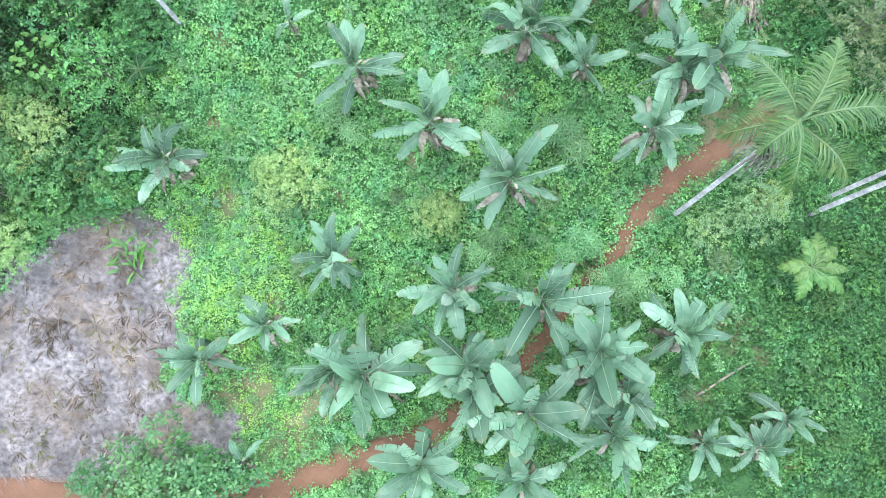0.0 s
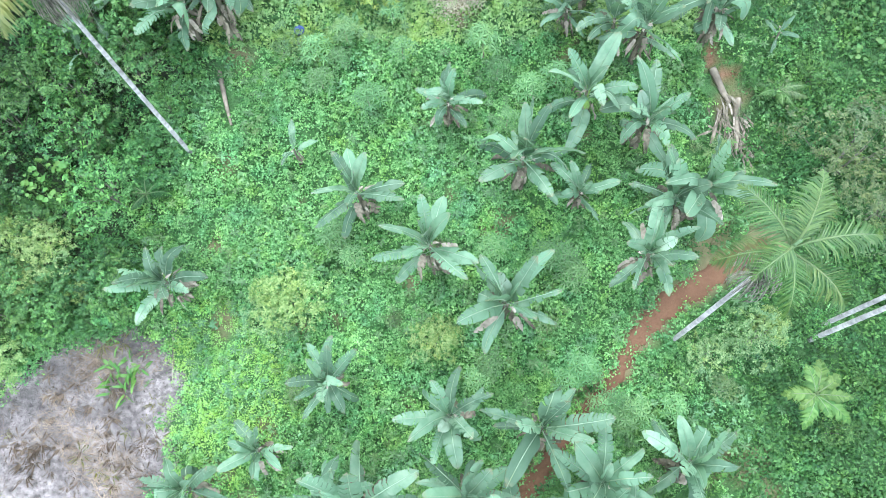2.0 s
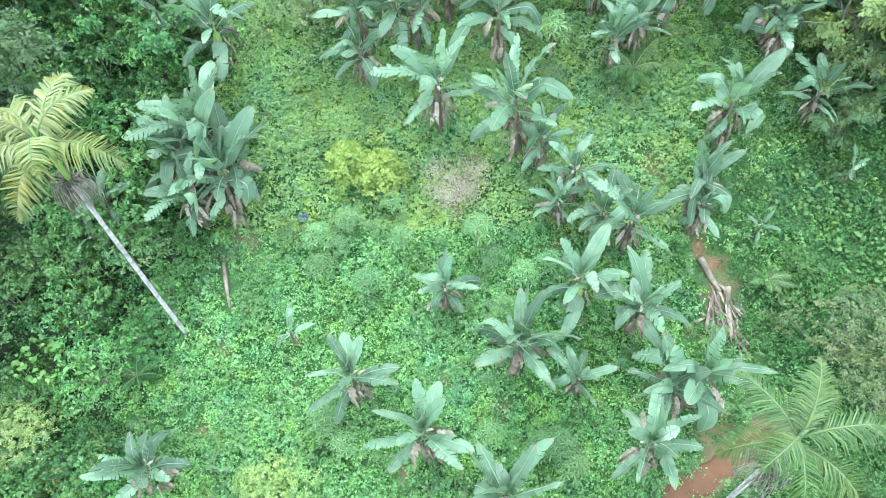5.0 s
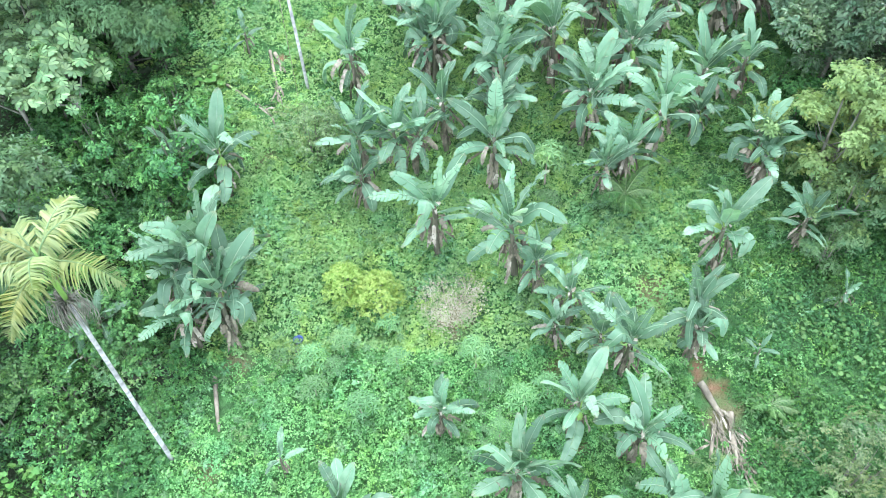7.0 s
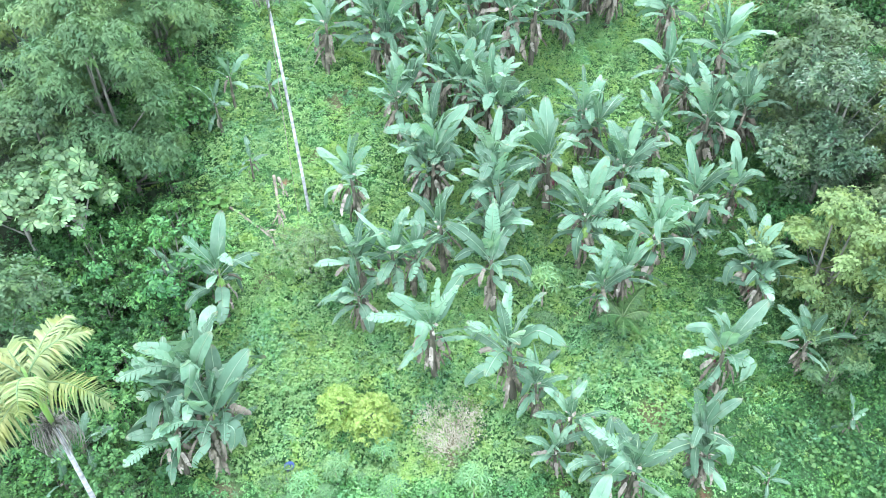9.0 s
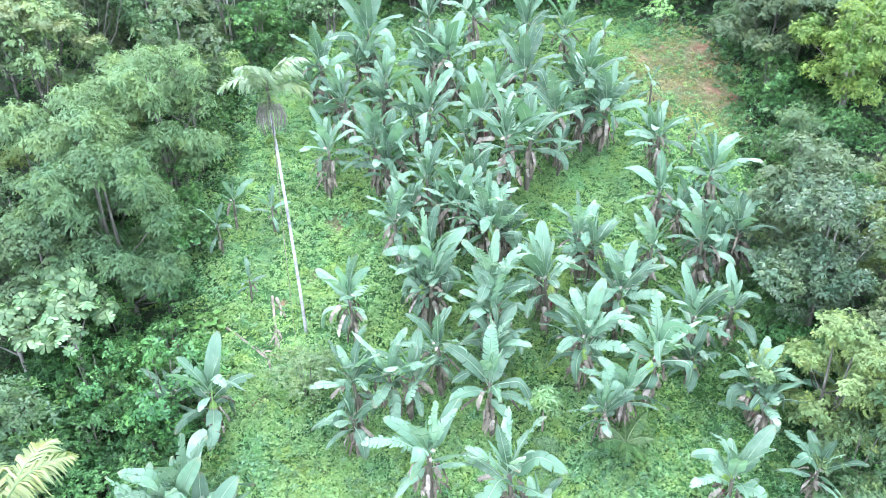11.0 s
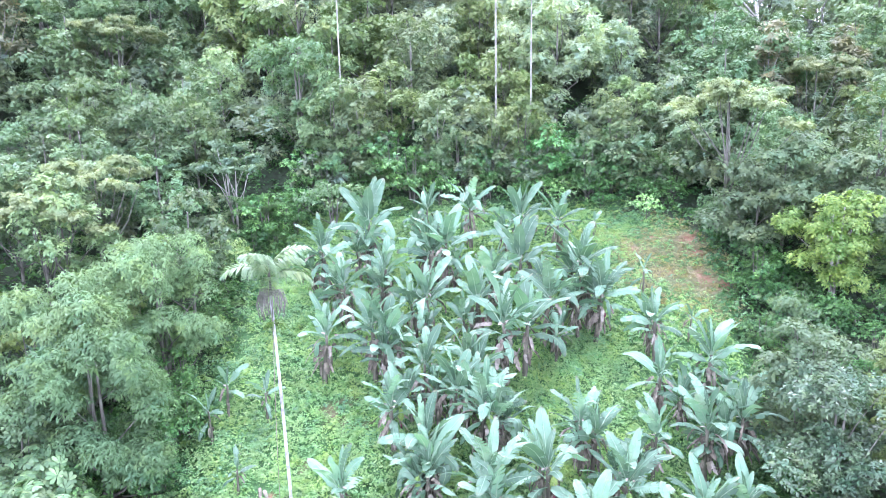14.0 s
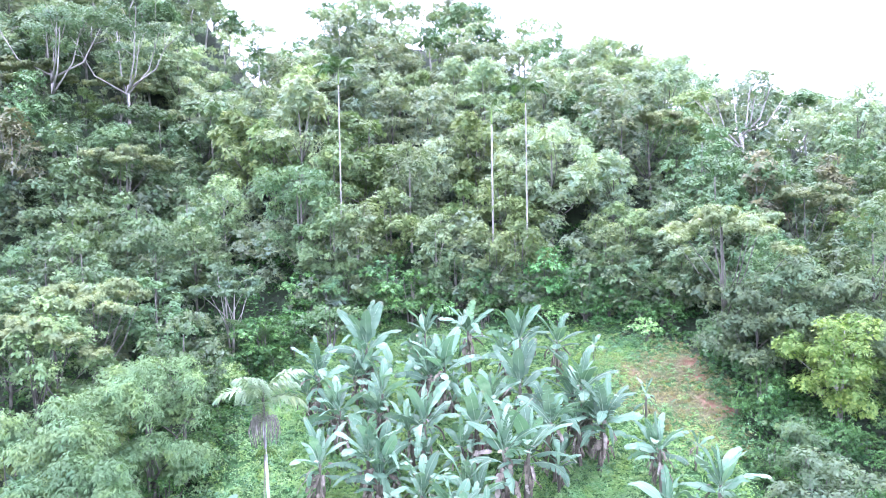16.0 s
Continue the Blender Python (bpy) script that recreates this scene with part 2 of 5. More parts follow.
def ground_material():
    """Weedy soil; the cover attribute holds dead straw, bare earth and littered forest floor darkened as shade."""
    m, n, l, p = shader("hillside_soil")
    nt = m.node_tree
    at = n.new("ShaderNodeAttribute")
    at.attribute_name = "cover"
    sep = n.new("ShaderNodeSeparateColor")
    l.new(at.outputs["Color"], sep.inputs[0])
    f1, f2, f3 = rough_noise(nt, 0.35, 4.0), rough_noise(nt, 3.0, 6.0), rough_noise(nt, 18.0, 5.0)
    c = mix(nt, f1, (0.050, 0.140, 0.040), (0.090, 0.225, 0.065))
    c = mix(nt, f2, c, (0.044, 0.115, 0.034))
    # near-black forest floor: shade under the woods is put into its colour
    shaded_litter = mix(nt, f2, (0.018, 0.028, 0.012), (0.022, 0.050, 0.016))
    c = mix(nt, sep.outputs[2], c, shaded_litter)
    straw = mix(nt, f1, mix(nt, f3, (0.05, 0.044, 0.042), (0.17, 0.155, 0.152)), mix(nt, f3, (0.06, 0.045, 0.03), (0.18, 0.14, 0.095)))
    c = mix(nt, sep.outputs[0], c, straw)
    red = mix(nt, f2, (0.165, 0.085, 0.046), (0.260, 0.155, 0.092))
    soil = mix(nt, f2, (0.17, 0.115, 0.065), (0.30, 0.21, 0.13))
    c = mix(nt, sep.outputs[1], c, soil)
    c = mix(nt, at.outputs["Alpha"], c, red)
    l.new(c, p.inputs["Base Color"])
    p.inputs["Roughness"].default_value = 0.95
    bump(nt, f3, 0.7, 0.06, p)
    return m


# ---- the lie of the land ----
KY = (-400, -40, -10, 0, 10, 18, 28, 37, 50)
KZ = (-90, -8, -1.2, 0, 2.2, 4.6, 8.4, 12.2, 17.3)


def terrain(x, y):
    """Height of the hillside: it climbs away from the camera to a wooded crest, higher on the west."""
    x, y = np.asarray(x, float), np.asarray(y, float)
    base = sum(np.interp(y + k, KY, KZ) for k in (-2, -1, 0, 1, 2)) / 5
    crest = np.clip(51 - x * np.where(x > 0, 0.29, 0.30) - 14 * np.exp(-((x + 25) / 11.0) ** 2), 12, 66)
    up = np.clip((y - 50) / 58, 0, 1) * (crest - 17.3) - np.clip(y - 108, 0, None) * 0.25
    side = (0.10 * np.clip(-x - 13, 0, 40) + 0.05 * np.clip(x - 20, 0, 40)) * np.clip((60 - y) / 20, 0, 1)
    wob = 0.10 * np.sin(0.9 * x + 0.4 * y) + 0.08 * np.sin(1.3 * y - 0.6 * x)
    return base + up + side + wob


def ground_z(x, y):
    return float(terrain(x, y))


EDGE_Y = (-12, -5, 0, 5, 8, 11, 15, 20, 29, 35, 44, 49, 50)
WEST_X = (-19, -18, -18, -13.5, -12, -10.2, -9.0, -9.3, -11.6, -12.2, -11, -9.6, -8)
EAST_X = (10.5, 9.8, 9.4, 9.8, 9.8, 9.9, 10.6, 13.2, 14.2, 15.2, 17, 15, 12)


def clearing(x, y):
    """Metres inside the clearing's edge (negative in the woods)."""
    w, e = np.interp(y, EDGE_Y, WEST_X), np.interp(y, EDGE_Y, EAST_X)
    return np.minimum(np.minimum(x - w, e - x), 50.5 - y)


TRAIL = [(-30, -4.6), (-17.5, -4.9), (-13.5, -5.3), (-8.3, -5.1), (-4.4, -3.85), (-1.1, -2.5), (1.5, -0.45), (3.2, 1.7),
         (4.6, 3.1), (5.5, 4.6), (6.5, 5.6), (8.4, 6.85), (9.6, 7.45), (10.3, 7.8)]


def spline(pts, steps):
    """Catmull-Rom curve through the points."""
    p = np.array([pts[0], *pts, pts[-1]], float)
    out = []
    for i in range(1, len(p) - 2):
        for t in np.arange(steps) / steps:
            a, b, c, d = p[i - 1], p[i], p[i + 1], p[i + 2]
            out.append(0.5 * (2 * b + (c - a) * t + (2 * a - 5 * b + 4 * c - d) * t * t + (3 * b - a - 3 * c + d) * t ** 3))
    return np.array(out + [p[-2]])


TRAIL_LINE = spline(TRAIL, 8)


def trail_distance(x, y):
    x, y = np.asarray(x, float), np.asarray(y, float)
    d = np.full(x.shape, 1e9)
    for px, py in TRAIL_LINE:
        d = np.minimum(d, (x - px) ** 2 + (y - py) ** 2)
    return np.sqrt(d)


def soft(v, lo, hi):
    t = np.clip((v - lo) / (hi - lo), 0, 1)
    return t * t * (3 - 2 * t)


def ragged(x, y, k=1.0):
    return (np.sin(1.7 * x * k + 2.1 * np.sin(0.8 * y * k)) + np.sin(2.3 * y * k + 1.4 * np.sin(1.1 * x * k)) + 0.6 * np.sin(4.1 * x * k - 3.3 * y * k)) / 2.6


def dry_field(x, y):
    """Cleared plot of dead grass, 0 to 1."""
    top = np.interp(x, (-30, -17.4, -14.7, -12.6, -10.8), (2.0, 2.6, 4.8, 5.0, 5.2))
    right = np.interp(y, (-5, -3.6, -2.4, -1.6, 0.5, 5.1), (-9.3, -8.6, -9.2, -11.0, -11.0, -10.9))
    d = np.minimum(np.minimum(top - y, right - x), y + 5.6)
    return soft(d + 0.45 * ragged(x, y), -0.3, 0.5)


BARE = [(-8.8, -1.4, 1.2), (-6.8, -2.8, 1.1), (-9.4, -0.2, 0.8), (-7.6, -3.4, 0.9), (-5.4, -2.4, 0.6), (8.6, 8.1, 0.6), (9.6, 8.6, 0.6), (15.6, 45.6, 1.6), (15.6, 42.0, 1.6), (13.7, 42.8, 1.2), (12.3, 45.2, 1.2), (12.3, 41.0, 0.7), (-0.4, 16.3, 0.8), (0.8, 8.7, 0.55), (9.0, 12.6, 0.7), (8.4, 7.7, 0.9), (7.2, 17.3, 0.8),
        (-9.3, 8.0, 0.5), (-8.6, 14.9, 0.6), (-9.0, 10.9, 0.5), (3.6, 14.6, 0.5), (-6.0, -1.6, 0.9), (-9.0, 5.2, 0.6), (-7.4, 1.6, 0.5), (-2.5, 2.6, 0.4), (-5.6, 32, 0.9),
        (8.3, 0.6, 0.6), (11.8, 25.3, 0.5), (9.0, 0.2, 0.75), (9.6, -0.4, 0.5), (10.6, -4.2, 0.7), (7.6, -1.7, 0.5)]


spots = random.Random(14)
BARE += [(spots.uniform(-8.5, 9.5), spots.uniform(-3.0, 34.0), spots.uniform(0.16, 0.42)) for k in range(42)]
RED = [(16.0, 46.0, 0.5), (16.1, 44.5, 0.55), (15.7, 42.0, 0.6), (16.9, 41.2, 0.55), (14.0, 42.7, 0.4), (12.1, 45.3, 0.38), (13.4, 46.4, 0.35), (8.4, 14.5, 0.34), (8.5, 14.0, 0.3), (9.0, 13.45, 0.44), (12.9, 26.6, 0.3), (-8.1, 28.0, 0.25)]


FELLED = [((8.42, 13.75), (9.05, 12.6)), ((9.32, 12.75), (9.2, 11.0)), ((8.74, 12.4), (8.36, 11.2)), ((-9.3, 14.3), (-8.8, 12.3)), ((-8.6, 28.4), (-7.95, 26.0)),
          ((-10.3, 26.5), (-8.15, 25.0)), ((-8.35, 28.2), (-7.75, 27.1)), ((7.5, -1.7), (9.2, -0.5))]


def trampled(x, y):
    """Weeds pressed flat round the felled stems, 0 to 1."""
    v = np.zeros(np.shape(x))
    for a, b in FELLED:
        a, d = np.array(a), np.array(b) - np.array(a)
        t = np.clip(((x - a[0]) * d[0] + (y - a[1]) * d[1]) / (d @ d), 0, 1)
        v = np.maximum(v, 0.9 * soft(0.54 - np.hypot(x - a[0] - t * d[0], y - a[1] - t * d[1]) + 0.12 * ragged(x, y, 2.5), 0, 0.4))
    return v


def bare_soil(x, y, patches=BARE):
    v = np.zeros(np.shape(x))
    for bx, by, r in patches:
        d = np.hypot(x - bx, y - by) / r
        v = np.maximum(v, soft(1.15 - d + 0.4 * ragged(x, y, 1.6) + 0.3 * ragged(x, y, 4.3), 0.0, 0.6))
    return v


# ---- helpers for building ----
def mesh_of(name, verts, faces, mats, index=None, uv=None, smooth=True):
    me = bpy.data.meshes.new(name)
    me.from_pydata(np.asarray(verts, float).tolist() if not isinstance(verts, list) else verts, [], faces if isinstance(faces, list) else faces.tolist())
    for m in mats:
        me.materials.append(m)
    if index is not None:
        me.polygons.foreach_set("material_index", np.asarray(index, np.int32))
    if uv is not None:
        lay = me.uv_layers.new(name="UVMap")
        li = np.empty(len(me.loops), np.int32)
        me.loops.foreach_get("vertex_index", li)
        lay.data.foreach_set("uv", np.asarray(uv, np.float32)[li].ravel())
    if smooth:
        me.polygons.foreach_set("use_smooth", np.ones(len(me.polygons), bool))
    me.update()
    return me


def quick_quads(name, verts, mat, smooth=False):
    """A mesh of loose leaves from an (n, corners, 3) array."""
    n, k = len(verts), verts.shape[1]
    me = bpy.data.meshes.new(name)
    me.vertices.add(k * n)
    me.vertices.foreach_set("co", np.asarray(verts, np.float32).ravel())
    me.loops.add(k * n)
    me.loops.foreach_set("vertex_index", np.arange(k * n, dtype=np.int32))
    me.polygons.add(n)
    me.polygons.foreach_set("loop_start", np.arange(0, k * n, k, dtype=np.int32))
    me.polygons.foreach_set("loop_total", np.full(n, k, np.int32))
    me.polygons.foreach_set("use_smooth", np.full(n, smooth))
    me.materials.append(mat)
    me.update(calc_edges=True)
    me.validate()
    return me


def part(name, me, parent, label=""):
    ob = new(name, me)
    ob.parent = parent
    return tagged(ob, label) if label else ob


def thing(name, label, category, group="", kind=""):
    ob = new(name)
    ob.empty_display_size = 0.2
    return tagged(ob, label, category, group, kind)


def unit(v):
    return v / np.maximum(np.linalg.norm(v, axis=-1, keepdims=True), 1e-9)


def tube(path, radii, sides=8):
    """Vertices and faces of a round limb along a path."""
    path, V, F = np.asarray(path, float), [], []
    for i, p in enumerate(path):
        d = unit(path[min(i + 1, len(path) - 1)] - path[max(i - 1, 0)])
        a = unit(np.cross(d, (0.31, 0.87, 0.12) if abs(d[2]) > 0.5 else (0, 0, 1.0)))
        b = np.cross(d, a)
        for k in range(sides):
            t = 2 * math.pi * k / sides
            V.append(tuple(p + radii[i] * (math.cos(t) * a + math.sin(t) * b)))
    for i in range(len(path) - 1):
        for k in range(sides):
            j = (k + 1) % sides
            F.append((i * sides + k, i * sides + j, (i + 1) * sides + j, (i + 1) * sides + k))
    F.append(tuple(range(sides))[::-1])
    F.append(tuple((len(path) - 1) * sides + k for k in range(sides)))
    return V, F


def joined(pieces):
    V, F = [], []
    for v, f in pieces:
        o = len(V)
        V += list(v)
        F += [tuple(i + o for i in q) for q in f]
    return V, F


def leaf_quads(rng, P, out, L, W, hang=0.3, fold=0.25, jitter=0.6, simple=False):
    """Pointed leaves at P that face outwards and hang a little; simple ones have three corners."""
    n = len(P)
    nrm = unit(out + jitter * rng.normal(size=(n, 3)))
    d = rng.normal(size=(n, 3)) + unit(out) * 0.4
    d[:, 2] -= hang
    d = unit(d - nrm * np.sum(d * nrm, 1, keepdims=True))
    s = np.cross(nrm, d)
    L, W = np.broadcast_to(L, n)[:, None], np.broadcast_to(W, n)[:, None]
    base, tip = P - d * L * 0.5, P + d * L * 0.5 - nrm * L * 0.12
    mid = P - d * L * 0.08 + nrm * W * fold
    if simple:
        a = rng.uniform(-0.25, 0.25, (n, 1)) * L
        return np.stack([base + s * W * 0.62 + d * (0.12 * L + a), tip, base - s * W * 0.62 + d * (0.12 * L - a)], 1)
    return np.stack([base, mid + s * W * 0.5, tip, mid - s * W * 0.5], 1)


# ---- ground, trail ----
def build_ground():
    xs = np.concatenate([[-2000, -1000, -500, -260, -160], np.arange(-110, -24, 3), np.arange(-24, 24, 0.4), np.arange(24, 112, 3), [160, 260, 500, 1000, 2000]])
    ys = np.concatenate([[-1500, -700, -300, -120, -60, -30, -18], np.arange(-12, 52, 0.4), np.arange(52, 125, 2.5), [150, 200, 300, 600, 1200, 2500]])
    X, Y = np.meshgrid(xs, ys)
    Z = terrain(X, Y)
    Z = np.maximum(Z, -60)
    V = np.stack([X, Y, Z], -1).reshape(-1, 3)
    nx, ny = len(xs), len(ys)
    i = (np.arange(ny - 1)[:, None] * nx + np.arange(nx - 1)[None]).ravel()
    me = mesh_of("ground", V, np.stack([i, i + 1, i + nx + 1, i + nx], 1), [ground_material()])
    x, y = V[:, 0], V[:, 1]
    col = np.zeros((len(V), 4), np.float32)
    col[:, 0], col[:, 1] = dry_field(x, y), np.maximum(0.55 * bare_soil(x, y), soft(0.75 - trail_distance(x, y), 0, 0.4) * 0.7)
    # third channel: woods floor, coloured dark to stand for shade; fourth: red earth
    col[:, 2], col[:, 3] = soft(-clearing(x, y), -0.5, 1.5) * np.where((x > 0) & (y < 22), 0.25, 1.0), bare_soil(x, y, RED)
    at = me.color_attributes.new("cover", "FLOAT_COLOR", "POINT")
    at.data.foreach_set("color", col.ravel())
    tagged(new("ground", me), "steep weedy hillside soil rising to a wooded crest", "ground", "", "structure")


def build_trail():
    line, V, F = spline(TRAIL, 14), [], []
    across = np.linspace(-1, 1, 9)
    for i, p in enumerate(line):
        d = unit(line[min(i + 1, len(line) - 1)] - line[max(i - 1, 0)])
        s = np.array([d[1], -d[0]])
        wide = np.interp(p[0], (-18, -8, -3, 2, 5, 7, 10), (0.5, 0.66, 0.5, 0.36, 0.27, 0.56, 0.36)) * (1 + 0.18 * math.sin(i * 0.9) + 0.1 * math.sin(i * 2.3))
        for k, a in enumerate(across):
            q = p + s * a * wide * (1 + 0.1 * math.sin(i * 1.7 + k))
            lift = 0.075 - 0.05 * (1 - a * a) + 0.012 * math.sin(3.1 * i + 2.2 * k) - (0.14 if abs(a) == 1 else 0)
            V.append((q[0], q[1], ground_z(*q) + lift))
    for i in range(len(line) - 1):
        for k in range(8):
            F.append((i * 9 + k, i * 9 + k + 1, i * 9 + k + 10, i * 9 + k + 9))
    tagged(new("path", mesh_of("path", V, F, [M_EARTH])), "trodden footpath of bare red-brown earth", "path", "", "structure")


build_ground()
build_trail()


# ---- low growth ----
def scatter(rng, x0, x1, y0, y1, per_m2):
    n = int((x1 - x0) * (y1 - y0) * per_m2)
    return rng.uniform(x0, x1, n), rng.uniform(y0, y1, n)


def weeds(name, label, rng, x, y, mat, leaves, size, tall, radius, slim=0.62, simple=False, jitter=0.45):
    """Rosettes of small leaves, one low plant at each place, joined."""
    n = len(x)
    z = terrain(x, y)
    hgt = tall * rng.uniform(0.35, 1.2, n) * (0.75 + 0.45 * ragged(x, y, 0.5))
    rad = radius * rng.uniform(0.55, 1.65, n)
    hgt = hgt * (0.7 + 0.4 * rad / radius)
    az, u = rng.uniform(0, 2 * math.pi, (n, leaves)), rng.uniform(0.05, 1, (n, leaves))
    px, py = x[:, None] + rad[:, None] * u * np.cos(az), y[:, None] + rad[:, None] * u * np.sin(az)
    pz = z[:, None] + np.maximum(0.05, hgt[:, None]) * (1.08 - 0.78 * u * u) * rng.uniform(0.78, 1.05, (n, leaves))
    P = np.stack([px, py, pz], -1).reshape(-1, 3)
    out = np.stack([np.cos(az) * u * 0.75, np.sin(az) * u * 0.75, np.full_like(az, 0.9)], -1).reshape(-1, 3)
    L = size * rng.uniform(0.6, 1.45, len(P))
    tagged(new(name, quick_quads(name, leaf_quads(rng, P, out, L, L * slim, 0.2, 0.2, jitter, simple), mat)), label, "undergrowth", "", "stuff")


def sow(rng, per_m2, keep):
    x, y = scatter(rng, -19, 18, -8, 51, per_m2)
    k = (rng.random(len(x)) < keep(x, y)) & (trail_distance(x, y) > rng.uniform(0.3, 0.68, len(x)) * np.interp(x, (-8, 2, 5, 7), (1.2, 0.8, 0.6, 1.0)))
    return x[k], y[k]


def parched(x, y):
    """Thin dry grass on the upper eastern corner of the plot, 0 to 1."""
    return soft(1.35 - np.hypot((x - 13.8) / 4.2, (y - 43.5) / 5.5) + 0.3 * ragged(x, y, 0.6), 0, 0.7)


def open_ground(x, y):
    return (1 - dry_field(x, y)) * (1 - 0.6 * bare_soil(x, y)) * (1 - 0.92 * bare_soil(x, y, RED)) * (1 - 0.55 * parched(x, y)) * (1 - trampled(x, y))


def limey(x, y):
    a = soft(1.5 - np.hypot((x + 9.0) / 2.2, (y - 3.0) / 2.6), 0, 0.8)
    b = soft(1.4 - np.hypot((x + 7.5) / 2.0, (y + 1.8) / 1.2), 0, 0.8)
    return np.maximum(a, 0.7 * b)


rng = np.random.default_rng(11)
patchy = lambda x, y: 0.5 + 0.5 * ragged(x, y, 0.33)
main = sow(rng, 24.0, lambda x, y: open_ground(x, y) * (1 - 0.85 * limey(x, y)) * soft(clearing(x, y), -5, 0.5) * np.interp(y, (20, 30), (1.0, 0.6)) * np.interp(x - 0.1 * y, (5.8, 7.8), (1.0, 0.12)))
low = main[1] < 15
weeds("weed_carpet", "knee-high carpet of bright green broad-leaved weeds", rng, main[0][low], main[1][low], M_WEED, 36, 0.082, 0.50, 0.27, 0.7, True)
weeds("fine_weed_carpet", "knee-high carpet of bright green weeds under the plantains", rng, main[0][~low], main[1][~low], M_WEED_UP, 29, 0.098, 0.42, 0.29, 0.68, True, 0.3)
weeds("dark_weed_carpet", "darker green creeping weeds between the plants", rng, *sow(rng, 4.0, lambda x, y: open_ground(x, y) * patchy(x + 9, y) * (1 - 0.9 * limey(x, y))), M_DARKWEED, 20, 0.11, 0.40, 0.26, 0.66, True)
weeds("pale_weed_carpet", "pale bluish weeds scattered through the carpet", rng, *sow(rng, 7.0, lambda x, y: open_ground(x, y) * soft(ragged(x + 3, y + 7, 0.45), -0.1, 0.5) * soft(clearing(x, y), -3, 0.5)), M_CASSAVA, 15, 0.14, 0.50, 0.22, 0.5, True)
weeds("lime_weed_carpet", "feathery lime-green weeds in patches", rng, *sow(rng, 38.0, lambda x, y: open_ground(x, y) * np.maximum(limey(x, y), 0.16 * soft(ragged(x, y, 0.4), 0.0, 0.6) * soft(y, 0, 26))), M_LIME, 26, 0.062, 0.36, 0.22, 0.5, True)
gx, gy = scatter(rng, 8, 19, 36, 51, 26.0)
gk = (rng.random(len(gx)) < parched(gx, gy) * (1 - 0.75 * bare_soil(gx, gy, RED))) & (clearing(gx, gy) > -1)
weeds("dry_grass", "thin dry yellowish grass on the upper corner", rng, gx[gk], gy[gk], M_DRYGRASS, 9, 0.24, 0.28, 0.2, 0.12, True)
gx, gy = scatter(rng, -11, 16, 18, 50, 34.0)
gk = rng.random(len(gx)) < open_ground(gx, gy) * soft(clearing(gx, gy), -0.5, 0.5) * (0.3 + 0.7 * soft(ragged(gx, gy + 5, 0.35), -0.3, 0.5))
weeds("slope_grass", "short bright green grass between the plantains", rng, gx[gk], gy[gk], M_WEED_UP, 9, 0.27, 0.30, 0.2, 0.14, True)
wx, wy = scatter(rng, -27, 22, -9, 44, 7.0)
wc = clearing(wx, wy)
wk = (wc < 0.3) & (wc > -13) & (dry_field(wx, wy) < 0.02) & (trail_distance(wx, wy) > 0.6) & (rng.random(len(wx)) < np.interp(wy, (16, 34), (1.0, 0.45)))
weeds("forest_undergrowth", "tangled dark green undergrowth along the wood's edge", rng, wx[wk], wy[wk], M_DARKWEED, 20, 0.125, 0.6, 0.36, 0.58, True)
ex, ey = scatter(rng, 5.6, 18.5, -8, 26, 12.0)
ek = (rng.random(len(ex)) < soft(ex - 0.1 * ey, 5.6, 7.8)) & (trail_distance(ex, ey) > 0.7) & (bare_soil(ex, ey, RED) < 0.2) & (np.hypot(ex - 9.0, ey - 12.1) > 1.1)
weeds("shady_undergrowth", "dark green tangled weeds and low shrubs beside the plot", rng, ex[ek], ey[ek], M_SHADY, 22, 0.10, 0.65, 0.32, 0.62, True)
wx, wy = scatter(rng, -34, 34, 36, 64, 2.6)
wk = clearing(wx, wy) < 0.3
weeds("slope_undergrowth", "tangled green undergrowth below the upper forest", rng, wx[wk], wy[wk], M_DARKWEED, 13, 0.27, 0.9, 0.5, 0.55, True)


def straw_field():
    rng = np.random.default_rng(5)
    for name, label, mat, per, length in (("straw", "flattened grey straw and dead stalks on the cleared plot", M_ASH, 620, 0.34), ("dead_grass", "tan tufts of dead grass lying on the cleared plot", M_STRAW, 480, 0.28)):
        x, y = scatter(rng, -19, -7, -7, 6, per)
        keep = dry_field(x, y) * (1 if mat is M_ASH else soft(ragged(x, y, 0.8), -0.1, 0.7))
        k = (rng.random(len(x)) < keep) & (trail_distance(x, y) > 0.6)
        x, y = x[k], y[k]
        n = len(x)
        a, L = rng.normal(0.9, 1.1, n), length * rng.uniform(0.4, 1.7, n)
        up = rng.uniform(-0.05, 0.35, n) * (1 if mat is M_ASH else 1.8)
        d = np.stack([np.cos(a), np.sin(a), up], -1)
        s = np.stack([-np.sin(a), np.cos(a), 0 * a], -1) * rng.uniform(0.005, 0.015, n)[:, None]
        P = np.stack([x, y, terrain(x, y) + 0.02 + rng.uniform(0, 0.05, n)], -1)
        q = np.stack([P - s, P + s, P + d * L[:, None] + s * 0.5, P + d * L[:, None] - s * 0.5], 1)
        tagged(new(name, quick_quads(name, q, mat)), label, "dead grass", "", "stuff")


straw_field()


